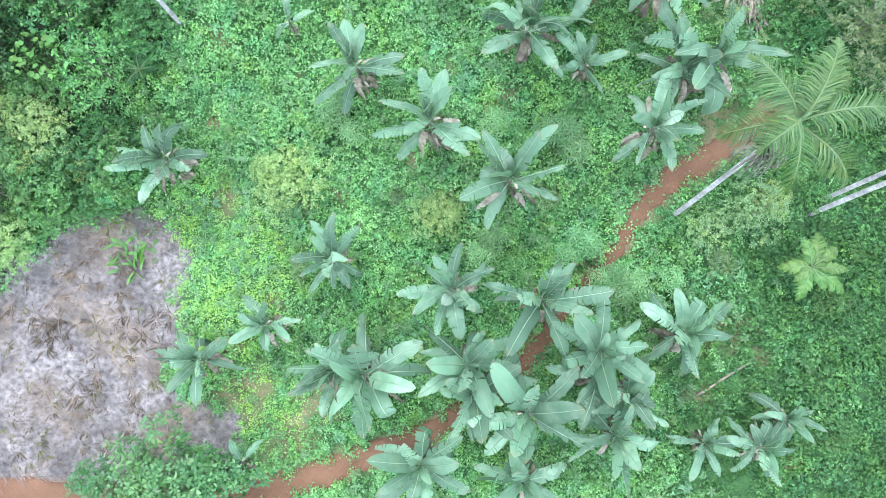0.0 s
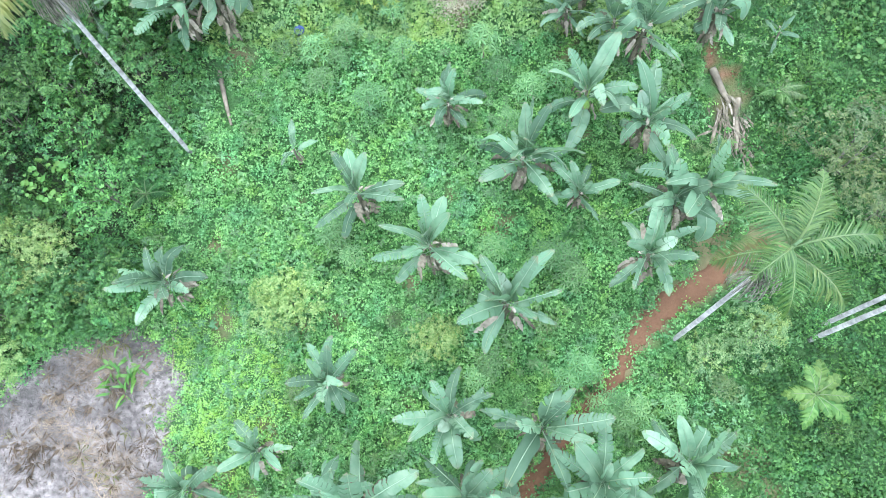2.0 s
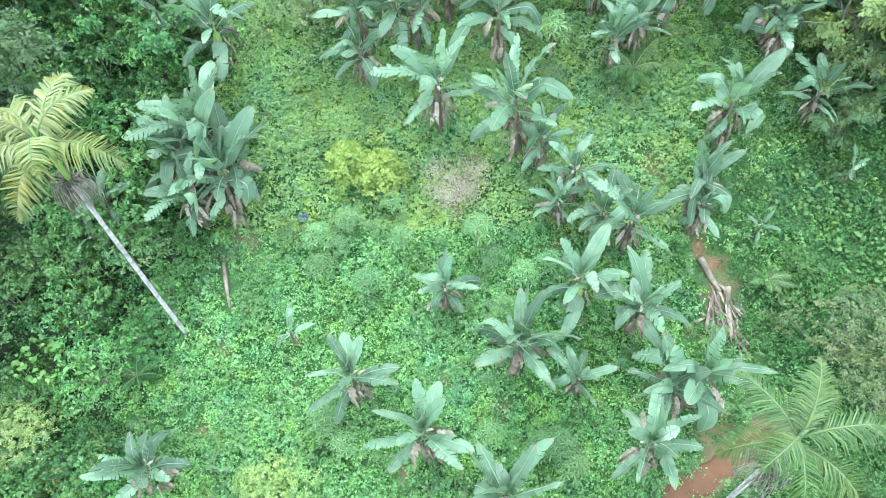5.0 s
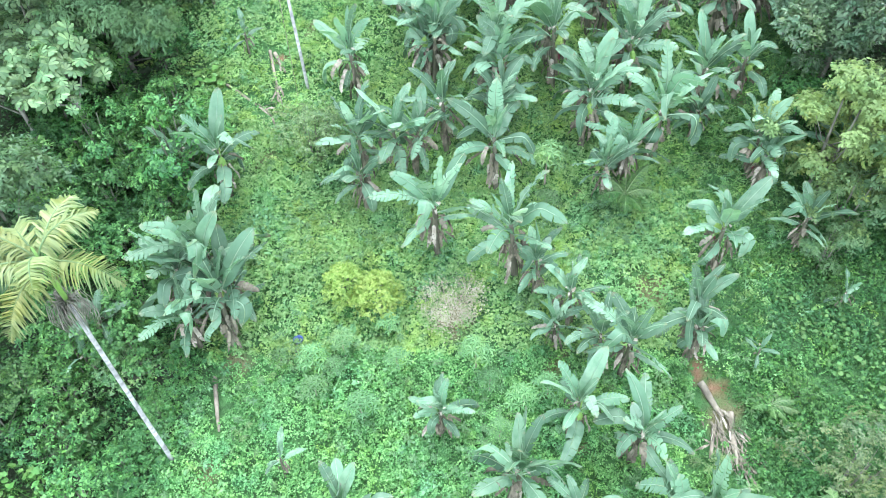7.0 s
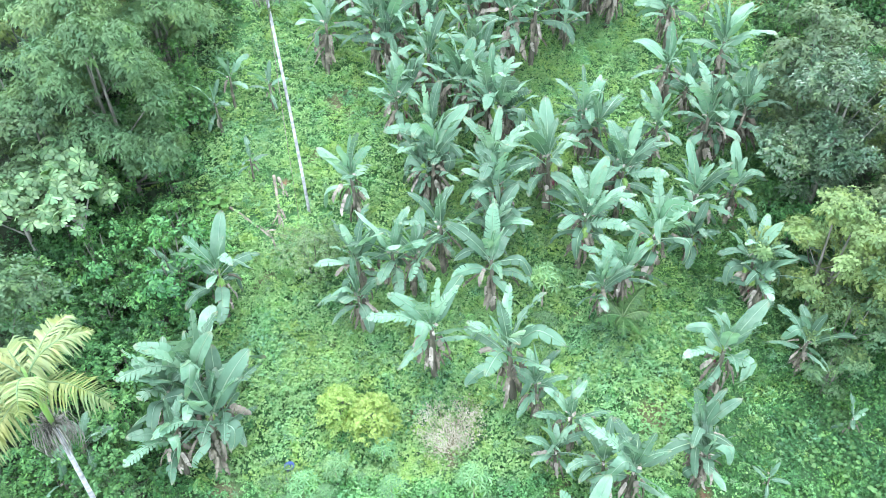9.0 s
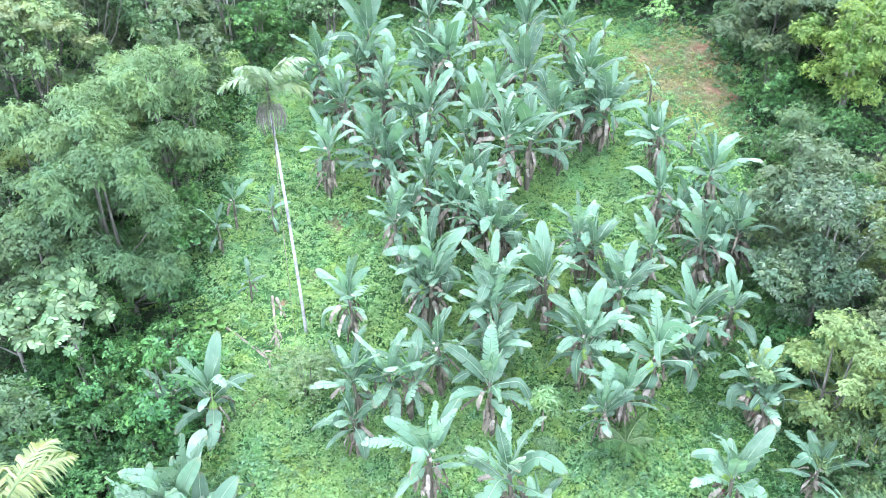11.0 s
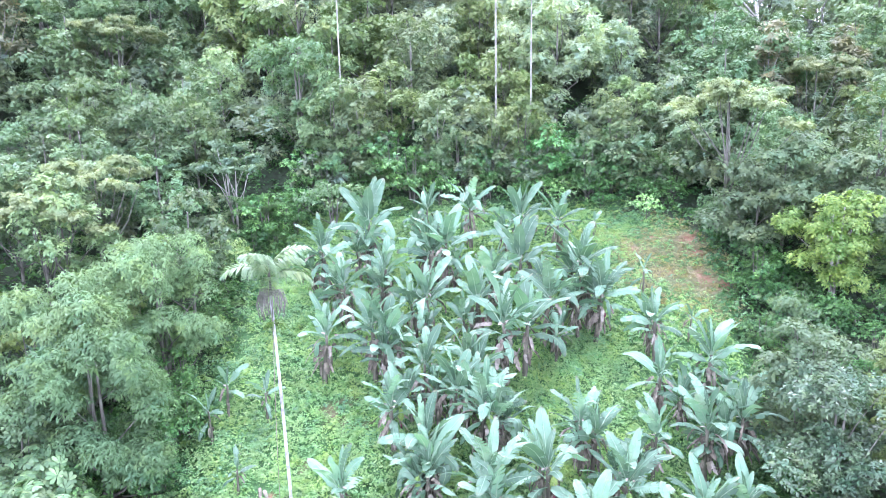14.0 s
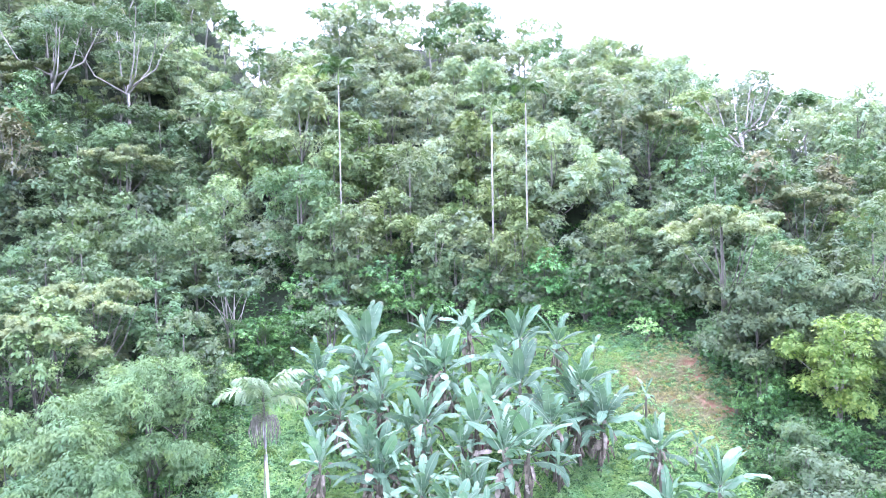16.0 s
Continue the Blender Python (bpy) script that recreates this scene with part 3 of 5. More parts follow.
def dead_tufts():
    """Withered grass tussocks on the cleared plot, some still greenish."""
    rng = np.random.default_rng(15)
    for name, label, mat, n in (("tussock_grass", "withered tan grass tussocks on the cleared plot", M_STRAW, 190), ("green_tussock_grass", "yellowish green grass tussocks on the cleared plot", M_DRYGRASS, 70)):
        x, y = rng.uniform(-18.5, -8.5, n), rng.uniform(-5, 5, n)
        k = (rng.random(n) < dry_field(x, y)) & (trail_distance(x, y) > 0.7)
        x, y = x[k], y[k]
        c = np.repeat(np.stack([x, y, terrain(x, y) + 0.02], -1)[:, None], 30, 1)
        a, up = rng.uniform(0, 6.28, c.shape[:2]), rng.uniform(0.1, 0.9, c.shape[:2])
        L = rng.uniform(0.15, 0.45, c.shape[:2])[..., None] * rng.uniform(0.6, 1.3, (len(x), 1, 1))
        d = unit(np.stack([np.cos(a), np.sin(a), up], -1))
        w = np.stack([-np.sin(a), np.cos(a), 0 * a], -1) * 0.012
        m, e = c + d * L * 0.6, c + d * L + np.stack([np.cos(a), np.sin(a), -0.5 + 0 * a], -1) * L * 0.3
        q = np.stack([c - w, c + w, m + w, e, m - w], 2).reshape(-1, 5, 3)
        tagged(new(name, quick_quads(name, q, mat)), label, "dead grass", "", "stuff")


dead_tufts()


# ---- plantains ----
def blade(rng, L, W, elev, bend, torn, rib=True, n=15, fold=0.5, snap=0.16):
    """A banana leaf along +x from the origin: stalk, two oblong half blades cut into strips where torn, and the midrib."""
    u = np.linspace(0, 1, n + 1)
    ang = elev - bend * u ** 1.5
    if rng.random() < snap:
        ang = ang - radians(rng.uniform(45, 95)) * soft(u, rng.uniform(0.32, 0.55), 0.66)
    dx, dz = np.cos(ang), np.sin(ang)
    cx = np.concatenate([[0], np.cumsum((dx[1:] + dx[:-1]) / 2)]) * L / n
    cz = np.concatenate([[0], np.cumsum((dz[1:] + dz[:-1]) / 2)]) * L / n
    sway = 0.13 * L * rng.normal() * u ** 2
    C = np.stack([cx, sway, cz], -1)
    roll = rng.normal() * 0.32 + rng.normal() * 0.5 * u
    N0, T = np.stack([-dz, 0 * u, dx], -1), np.stack([dx, 0 * u, dz], -1)
    S0 = np.tile([0.0, 1.0, 0.0], (n + 1, 1))
    N = N0 * np.cos(roll)[:, None] + S0 * np.sin(roll)[:, None]
    S = S0 * np.cos(roll)[:, None] - N0 * np.sin(roll)[:, None]
    prof = W * 0.5 * np.clip((u - 0.12) / 0.15, 0, 1) ** 0.6 * (1 - np.clip((u - 0.5) / 0.5, 0, 1) ** 2.6) ** 0.62
    V, F, I, UV = [], [], [], []
    for side in (1, -1):
        lift = fold + rng.uniform(-0.28, 0.28)
        ripple = rng.uniform(0.03, 0.09) * np.sin(rng.uniform(0, 6.28) + rng.uniform(8, 16) * u)
        kink, short = 0.0, 1.0
        for i in range(2, n):
            split = rng.random() < torn
            if split:
                kink, short = rng.uniform(-0.5, 0.22), rng.uniform(0.86, 1.0)
            o = len(V)
            for j in (i, i + 1):
                w = prof[j] * short
                slit = (0.30 * L / n) if split and j == i else 0.0
                up = lift + kink
                q = 1 / math.sqrt(1 + up * up)
                m = C[j] + N[j] * up * 0.55 * w * q + S[j] * side * w * 0.55 * q + T[j] * slit * 0.4
                e = C[j] + N[j] * ((up * 0.85 - 0.16) * w * q + ripple[j] * W) + S[j] * side * w * q + T[j] * (w * 0.2 + slit)
                V += [tuple(C[j]), tuple(m), tuple(e)]
                UV += [(u[j], 0.5), (u[j] + 0.01, 0.5 + side * 0.25), (u[j] + 0.03, 0.5 + side * 0.5)]
            q = [(o, o + 3, o + 4, o + 1), (o + 1, o + 4, o + 5, o + 2)]
            F += q if side < 0 else [t[::-1] for t in q]
            I += [0, 0]
    if rib:
        v, f = tube(C + N * 0.006, 0.024 * (1 - 0.8 * u) * (L / 1.9), 3)
        o = len(V)
        V += v
        UV += [(0.5, 0.5)] * len(v)
        F += [tuple(k + o for k in t) for t in f]
        I += [1] * len(f)
    return V, F, I, UV


def leaf_part(name, rng, parent, at, az, mats, label="", **kw):
    V, F, I, UV = blade(rng, **kw)
    me = mesh_of(name, V, F, mats, I, UV)
    bm = bmesh.new()
    bm.from_mesh(me)
    bmesh.ops.remove_doubles(bm, verts=bm.verts, dist=0.0008)
    bm.to_mesh(me)
    bm.free()
    ob = part(name, me, parent, label)
    ob.matrix_basis = Matrix.Translation(at) @ Matrix.Rotation(az, 4, "Z")
    return ob


def plantain(seed, leaves, bunch, dead):
    rng = np.random.default_rng(seed)
    top = thing("plantain", "plantain with broad blue-green leaves and a brown-sheathed stem", "plantain", "plantains of the plot")
    H = 2.85
    wob = rng.uniform(-0.12, 0.12, 2)
    path = [(wob[0] * t * t, wob[1] * t * t, -0.15 + (H + 0.15) * t) for t in np.linspace(0, 1, 8)]
    part("pseudostem", mesh_of("pseudostem", *tube(path, np.linspace(0.145, 0.07, 8) * (1 + 0.06 * rng.normal(size=8)), 10), [M_STEM]), top, "fibrous stem wrapped in dry sheaths")
    crown = Vector((wob[0], wob[1], H - 0.03))
    az = rng.uniform(0, 6.28)
    for i in range(leaves):
        f = i / (leaves - 1)
        az += 2.4 + rng.normal() * 0.25
        elev = radians(np.interp(f, (0, 0.2, 0.55, 1), (88, 74, 54, 10)) + rng.normal() * 9)
        size = np.interp(f, (0, 0.2, 0.7, 1), (1.9, 2.45, 2.45, 1.95)) * rng.uniform(0.78, 1.08)
        pale = seed % 3 == 0 and i == 1
        leaf_part("leaf", rng, top, crown - Vector((0, 0, 0.75 * f * f)), az, [M_PALEBLADE if pale else M_BLADE, M_RIB], "pale silvery leaf" if pale else "", L=size * (0.8 if pale else 1.0), W=size * rng.uniform(0.215, 0.28) * (0.5 if i == 0 else 1.0), elev=elev,
                  bend=radians(np.interp(f, (0, 0.4, 1), (10, 44, 84)) * rng.uniform(0.65, 1.35)), torn=rng.choice((0.1, 0.3, 0.55, 0.8)), fold=float(np.interp(f, (0, 0.35, 1), (0.75, 0.35, -0.35))), snap=0.08 + 0.22 * f, n=18)
    for i in range(dead // 2):
        dry = (M_DRY, M_ASHLEAF, M_DRY, M_DRY, M_BRACT)[i % 5]
        down, a = 0.12 + 0.9 * i / dead, i * 2.4 + rng.normal() * 0.4
        leaf_part("dead_leaf", rng, top, Vector((wob[0] + 0.07 * math.cos(a), wob[1] + 0.07 * math.sin(a), H - down)), a, [dry, dry], "withered brown hanging leaf", L=rng.uniform(0.9, 1.6), W=rng.uniform(0.2, 0.36),
                  elev=radians(rng.uniform(-60, -20) if i > 1 else rng.uniform(-30, 30)), bend=radians(rng.uniform(20, 48) if i > 1 else rng.uniform(70, 110)), torn=0.75, rib=False, n=7, fold=rng.uniform(0.4, 1.3), snap=0.0)
    V, F, I = [], [], []
    for i in range(dead * 2):
        v, f, k, uv = blade(rng, L=rng.uniform(0.6, 1.25), W=rng.uniform(0.16, 0.34), elev=radians(rng.uniform(-80, -42)), bend=radians(rng.uniform(5, 32)), torn=0.8, rib=False, n=6, fold=rng.uniform(0.3, 1.4), snap=0.0)
        a, z, r = i * 2.4 + rng.normal() * 0.4, H - 0.15 - 1.35 * (i / (dead * 2)) ** 0.9, rng.uniform(0.06, 0.14)
        o, pick_mat = len(V), (0, 0, 1, 0, 0, 2)[i % 6]
        V += [(wob[0] * (z / H) ** 2 + (x + r) * math.cos(a) - y * math.sin(a), wob[1] * (z / H) ** 2 + (x + r) * math.sin(a) + y * math.cos(a), h + z) for x, y, h in v]
        F += [tuple(j + o for j in t) for t in f]
        I += [pick_mat] * len(f)
    tagged(part("leaf_skirt", mesh_of("leaf_skirt", V, F, [M_DRY, M_ASHLEAF, M_BRACT], I), top, "shaggy skirt of dead brown leaves"), kind="stuff")
    for i in range(2):
        leaf_part("dry_bract", rng, top, crown + Vector((0, 0, rng.uniform(-0.1, 0.25))), rng.uniform(0, 6.28), [M_BRACT, M_BRACT], "pale papery dried bract", L=rng.uniform(0.3, 0.5), W=rng.uniform(0.1, 0.16), elev=radians(rng.uniform(10, 60)), bend=radians(60), torn=0.2, rib=False, n=5)
    if bunch:
        a = rng.uniform(0, 6.28)
        d = np.array([math.cos(a), math.sin(a)])
        stalk = [(d[0] * r, d[1] * r, z) for r, z in ((0, H), (0.22, H + 0.12), (0.4, H - 0.1), (0.45, H - 0.5), (0.46, H - 0.95))]
        st = part("fruit_stalk", mesh_of("fruit_stalk", *tube(stalk, (0.035, 0.035, 0.03, 0.025, 0.015), 6), [M_FRUIT]), top)
        V, F = [], []
        for i in range(16):
            t = i / 15
            for k in range(32):
                a = 2 * math.pi * k / 32
                r = (0.03 + 0.15 * math.sin(math.pi * (0.08 + 0.84 * t))) * (0.66 + 0.34 * abs(math.cos(4 * a + 0.39 * (i // 3)))) * (1.08 if i % 3 == 1 else 0.86)
                V.append((stalk[3][0] + r * math.cos(a), stalk[3][1] + r * math.sin(a), H - 0.16 - 0.62 * t))
        F = [(i * 32 + k, (i + 1) * 32 + k, (i + 1) * 32 + (k + 1) % 32, i * 32 + (k + 1) % 32) for i in range(15) for k in range(32)]
        F += [tuple(range(32)), tuple(range(15 * 32, 16 * 32))[::-1]]
        part("fruit", mesh_of("fruit", V, F, [M_FRUIT]), st, "green unripe plantain fruit")
        e = np.array(stalk[4])
        part("flower_bud", mesh_of("flower_bud", *tube([e, e + (0, 0, -0.08), e + (0, 0, -0.2), e + (0, 0, -0.28)], (0.02, 0.055, 0.045, 0.008), 8), [M_BUD]), st, "dark red flower bud")
    return top


PLANTAINS = [plantain(s, n, b, d) for s, n, b, d in ((1, 14, True, 10), (2, 15, False, 10), (3, 13, False, 11), (4, 15, True, 10), (5, 13, False, 11), (6, 14, False, 10), (7, 16, False, 9), (8, 6, False, 2), (9, 13, False, 11), (10, 14, True, 11), (11, 12, False, 11), (12, 15, False, 11))]
YOUNG = [
    (-13.6, 14.2, 0.58), (-9.4, 27.9, 0.5), (10.5, 14.4, 0.4),
    (-8.4, -3.9, 0.55), (-13.4, 15.6, 0.62), (-18.2, 28.6, 0.8), (14.9, 21.6, 0.7), (13.9, 16.3, 0.45), (-19.4, 31.5, 0.8),
]
NEAR = [
    (-10.2, 6.3, 0.90), (-3.8, 9.0, 0.90), (-6.3, 10.9, 0.50), (-1.3, 7.1, 1.00), (0.9, 5.4, 1.10), (1.4, 9.9, 1.05),
    (3.5, 9.2, 0.65), (7.2, 8.9, 1.10), (6.7, 8.6, 0.90), (5.6, 6.8, 0.95), (-4.9, 3.1, 0.80), (-7.0, 1.0, 0.75),
    (-9.5, -0.2, 0.85), (-0.9, 1.8, 0.95), (1.9, 1.5, 1.05), (-3.7, -0.5, 1.25), (-4.7, -0.7, 0.90), (-0.6, -0.4, 1.00),
    (-0.3, -1.4, 1.00), (-2.0, -3.5, 1.05), (3.8, -0.1, 1.10), (3.6, -0.8, 0.90), (6.4, 0.4, 1.00), (1.4, -2.1, 1.15),
    (4.3, -2.7, 1.00), (4.5, -1.5, 0.90), (1.5, -4.3, 0.95), (7.3, -3.2, 0.65), (9.0, -3.2, 0.75), (10.0, -2.3, 0.65),
]
MIDDLE = [
    (-0.8, 12.2, 0.70), (3.7, 11.9, 0.95), (5.6, 11.2, 0.95), (3.9, 16.0, 0.80), (5.6, 14.1, 0.95), (8.1, 15.3, 0.90),
    (8.1, 14.6, 0.75), (-9.5, 17.1, 1.22), (-8.7, 15.4, 1.15), (-10.3, 16.2, 1.1), (-9.4, 16.4, 1.15), (-9.9, 15.3, 0.9), (-8.6, 16.4, 0.95), (-3.9, 21.9, 0.95), (-2.5, 22.0, 0.95),
    (-1.0, 18.8, 1.10), (2.0, 17.8, 1.15), (1.4, 21.4, 1.00), (-0.6, 23.2, 0.95), (9.4, 17.9, 1.00), (12.8, 18.7, 0.75),
    (5.0, 23.2, 1.00), (7.6, 22.6, 1.10), (9.7, 24.3, 0.95), (7.0, 25.8, 1.00), (11.6, 21.8, 0.85), (11.6, 25.1, 0.80),
    (5.7, 20.9, 0.80), (6.5, 21.5, 0.85), (1.9, 24.7, 1.00), (1.2, 25.4, 1.10), (-1.1, 26.6, 0.90), (4.0, 26.0, 1.05),
    (-4.3, 25.6, 0.95), (-9.5, 21.3, 1.00), (-11.4, 22.1, 0.70),
]
UPPER = [
    (-6.5, 33.9, 0.95), (-3.9, 34.3, 1.00), (-3.2, 34.2, 0.90), (-1.4, 32.3, 0.90), (0.6, 32.6, 0.90), (2.9, 33.9, 1.20),
    (5.6, 36.1, 1.05), (-1.2, 36.5, 1.00), (-5.7, 37.9, 0.90), (-7.4, 40.5, 1.00), (-4.8, 42.6, 1.15), (-3.7, 39.4, 0.90),
    (-1.5, 46.1, 0.85), (1.5, 45.2, 0.95), (-0.2, 41.1, 1.05), (-1.1, 41.0, 0.90), (4.6, 44.0, 1.00), (4.2, 39.4, 1.05),
    (7.1, 44.4, 0.90), (9.8, 46.5, 0.40), (7.7, 38.7, 1.10), (8.0, 36.7, 1.00), (1.4, 36.2, 1.00), (2.3, 38.6, 0.90),
]
EASTERN = [
    (10.8, 35.2, 0.80), (10.0, 31.5, 0.85), (12.5, 32.2, 1.00), (11.1, 28.2, 1.00), (13.0, 28.8, 1.00), (11.5, 40.2, 0.55),
    (13.0, 36.5, 0.45), (-1.1, 27.8, 1.00), (1.3, 29.3, 1.00), (2.0, 29.3, 0.90), (0.1, 30.6, 0.90), (-2.7, 29.7, 0.90),
    (5.7, 28.6, 0.90), (8.9, 28.4, 0.80), (-9.0, 31.9, 0.55), (-11.0, 32.2, 0.60), (-11.3, 30.5, 0.60),
]


def stand(x, y, sink=0.05):
    return Vector((x, y, ground_z(x, y) - sink))


def upright(x, y, size, yaw, lean=0.0, lean_to=0.0, sink=0.05):
    turn = Matrix.Rotation(lean_to, 4, "Z") @ Matrix.Rotation(lean, 4, "Y") @ Matrix.Rotation(yaw - lean_to, 4, "Z")
    return Matrix.Translation(stand(x, y, sink)) @ turn @ Matrix.Scale(size, 4)


pick = random.Random(3)
for row, (x, y, size) in enumerate(NEAR + MIDDLE + UPPER + EASTERN + YOUNG):
    kind = 7 if size < 0.62 else pick.choice((0, 1, 2, 3, 4, 5, 6, 8, 9, 10, 11))
    m = upright(x, y, size * float(np.interp(y, (7, 15, 26, 34), (0.90, 0.92, 0.98, 1.06))), pick.uniform(0, 6.28), radians(pick.uniform(0, 5)), pick.uniform(0, 6.28))
    ob = copy_thing(PLANTAINS[kind], m)
    if size < 0.62:
        tagged(ob, "young plantain with a few upright green leaves", "plantain")
for x, y, size in MIDDLE + UPPER + EASTERN:
    for k in range(2 if y > 27 else 1):
        if size < 0.8 or pick.random() > (0.55 if y > 20 else 0.25):
            continue
        a, r = pick.uniform(0, 6.28), pick.uniform(0.5, 1.1)
        m = upright(x + r * math.cos(a), y + r * math.sin(a), size * pick.uniform(0.55, 0.95), pick.uniform(0, 6.28), radians(pick.uniform(2, 9)), a)
        tagged(copy_thing(PLANTAINS[pick.choice((0, 1, 2, 4, 5, 8, 10))], m), "plantain sucker crowding a taller plantain", "plantain")
for ob in PLANTAINS:
    for o in (*ob.children_recursive, ob):
        bpy.data.objects.remove(o)


# ---- palms ----
def frond(rng, L, mat, droop, wide=0.014, close=3, reach=0.31):
    n = 26
    u = np.linspace(0, 1, n)
    ang = droop[0] - droop[1] * u ** 1.2
    C = np.stack([np.cumsum(np.cos(ang)) * L / n, 0 * u, np.cumsum(np.sin(ang)) * L / n], -1)
    V, F = tube(C, 0.035 * (1 - 0.85 * u), 4)
    I = [1] * len(F)
    for i in range(3, n):
        for side in (1, -1):
            for k in range(close):
                b = C[i] - (C[i] - C[i - 1]) * k / close
                ll = L * reach * math.sin(math.pi * min(1, 0.16 + 0.8 * u[i])) * rng.uniform(0.8, 1.12)
                d = unit(np.array([0.5 + 0.35 * u[i] + rng.normal() * 0.09, side * 0.95, 0.05 + rng.normal() * 0.2]))
                w = np.array([wide, 0, 0.004])
                mid, tip = b + d * ll * 0.5, b + d * ll * 0.92 + np.array([0, 0, -rng.uniform(0.25, 0.6) * ll])
                o = len(V)
                V += [tuple(b - w), tuple(b + w), tuple(mid + w * 1.2), tuple(mid - w * 1.2), tuple(tip)]
                F += [(o, o + 1, o + 2, o + 3), (o + 3, o + 2, o + 4)]
                I += [0, 0]
    return mesh_of("frond", V, F, [mat, M_MIDRIB], I)


def palm(label, x, y, H, seed, fronds, L, mat, radius, lean=(0, 0), seeds=True, bark=None, shaft=1.5, wide=0.014, sheath=None, sag=0):
    rng = np.random.default_rng(seed)
    top = thing("palm", label, "palm tree", "tall palms")
    top.matrix_basis = Matrix.Translation(stand(x, y, 0.2))
    path = [(lean[0] * t ** 1.5, lean[1] * t ** 1.5, H * t) for t in np.linspace(0, 1, 14)]
    part("trunk", mesh_of("trunk", *tube(path, np.linspace(radius, radius * 0.72, 14), 12), [bark or M_WHITEBARK]), top, "slim pale ringed trunk")
    head = Vector((lean[0], lean[1], H))
    part("crownshaft", mesh_of("crownshaft", *tube([head - Vector((0, 0, 0.1)), head + Vector((0, 0, 0.27 * shaft)), head + Vector((0, 0, 0.67 * shaft)), head + Vector((0, 0, shaft))], (radius * 0.75, radius * 0.95, radius * 0.6, 0.03), 10), [sheath or M_FRUIT]), top, "dull brownish crownshaft" if sheath else "smooth green crownshaft")
    az = rng.uniform(0, 6.28)
    for i in range(fronds):
        az += 2.4 + rng.normal() * 0.2
        f = i / fronds
        ob = part("frond", frond(rng, L * rng.uniform(0.85, 1.05), mat, (radians(75 - 65 * f + rng.normal() * 5), radians(rng.uniform(65, 95) + sag)), wide, 2, 0.36), top)
        ob.matrix_basis = Matrix.Translation(head + Vector((0, 0, shaft - 0.4 - 0.3 * f))) @ Matrix.Rotation(az, 4, "Z")
    if seeds:
        pieces = []
        for i in range(90):
            a, r = rng.uniform(0, 6.28), rng.uniform(0.1, 0.55)
            o = np.array([math.cos(a), math.sin(a), 0])
            h = np.array(head) + (0, 0, rng.uniform(-0.15, 0.1))
            pieces.append(tube([h + o * radius * 0.7, h + o * (r * 0.8 + 0.1) + (0, 0, 0.06), h + o * (r + 0.12) + (0, 0, -0.4), h + o * r + (0, 0, -rng.uniform(0.6, 1.1))], (0.014, 0.014, 0.012, 0.008), 3))
        part("seed_head", mesh_of("seed_head", *joined(pieces), [M_SEED]), top, "grey hanging seed strings below the crown")
    return top


palm("tall palm with a white trunk and feathery green fronds", 6.69, 4.53, 8.3, 21, 8, 1.9, M_FROND, 0.085, (-0.05, 0.1), shaft=2.3, wide=0.013, sheath=M_MIDRIB)
palm("tall white-trunked palm with yellowish fronds over weeds", 11.45, 4.55, 8.2, 22, 8, 2.0, M_FROND_PALE, 0.09, shaft=2.0, wide=0.016, sheath=M_MIDRIB)
palm("pale-trunked palm beside a taller one", 11.8, 5.0, 7.8, 25, 8, 2.0, M_FROND_PALE, 0.085)
palm("tall palm with a white trunk and pale yellow-green fronds", -10.21, 11.25, 9.1, 23, 8, 2.3, M_FROND_PALE, 0.08, (0.0, 0.08), shaft=2.0, wide=0.027)
palm("tall slender palm with drooping fronds above the plantains", -6.7, 26.35, 10.6, 24, 9, 2.1, M_FROND_GREY, 0.072, (-0.25, 0), True, M_WHITEBARK, 1.25, 0.03, M_SHAFT, 24)
spikes = []
spike_rng = np.random.default_rng(8)
for k in range(26):
    a = 6.283 * k / 26
    h = np.array([-6.86, 26.35, ground_z(-6.7, 26.35) + 9.15 + spike_rng.uniform(-0.1, 0.15)])
    o = np.array([math.cos(a), math.sin(a), 0]) * spike_rng.uniform(0.35, 0.65)
    spikes.append(tube([h, h + o * 0.6 + (0, 0, 0.02), h + o + (0, 0, -0.3)], (0.02, 0.016, 0.008), 3))
tagged(new("air_plant", mesh_of("air_plant", *joined(spikes), [M_LIMETREE])), "yellow-green spiky air plant round the slender palm's trunk", "air plant")
vine = [(-6.9, 26.3, ground_z(-6.9, 26.3) + 10.2), (-7.05, 26.1, ground_z(-6.9, 26.3) + 4.5), (-7.1, 25.9, ground_z(-7.1, 25.9))]
tagged(new("vine", mesh_of("vine", *tube(vine, (0.012, 0.012, 0.012), 5), [M_CUT])), "thin vine hanging from the slender palm", "vine")
for x, y, H, s in ((-19, 74, 13.0, 31), (-8, 55, 16.0, 32), (6.5, 55, 14.8, 34)):
    palm("distant slender palm rising out of the forest", x, y, H, s, 10, 2.0, M_FROND, 0.065, (0, 0), False, M_PALEBARK, 1.5, 0.03)
palm("distant pale palm trunk with a small crown in the forest", 3.9, 56, 12.5, 33, 5, 1.2, M_FROND, 0.09, (0, 0), False, M_PALEBARK)


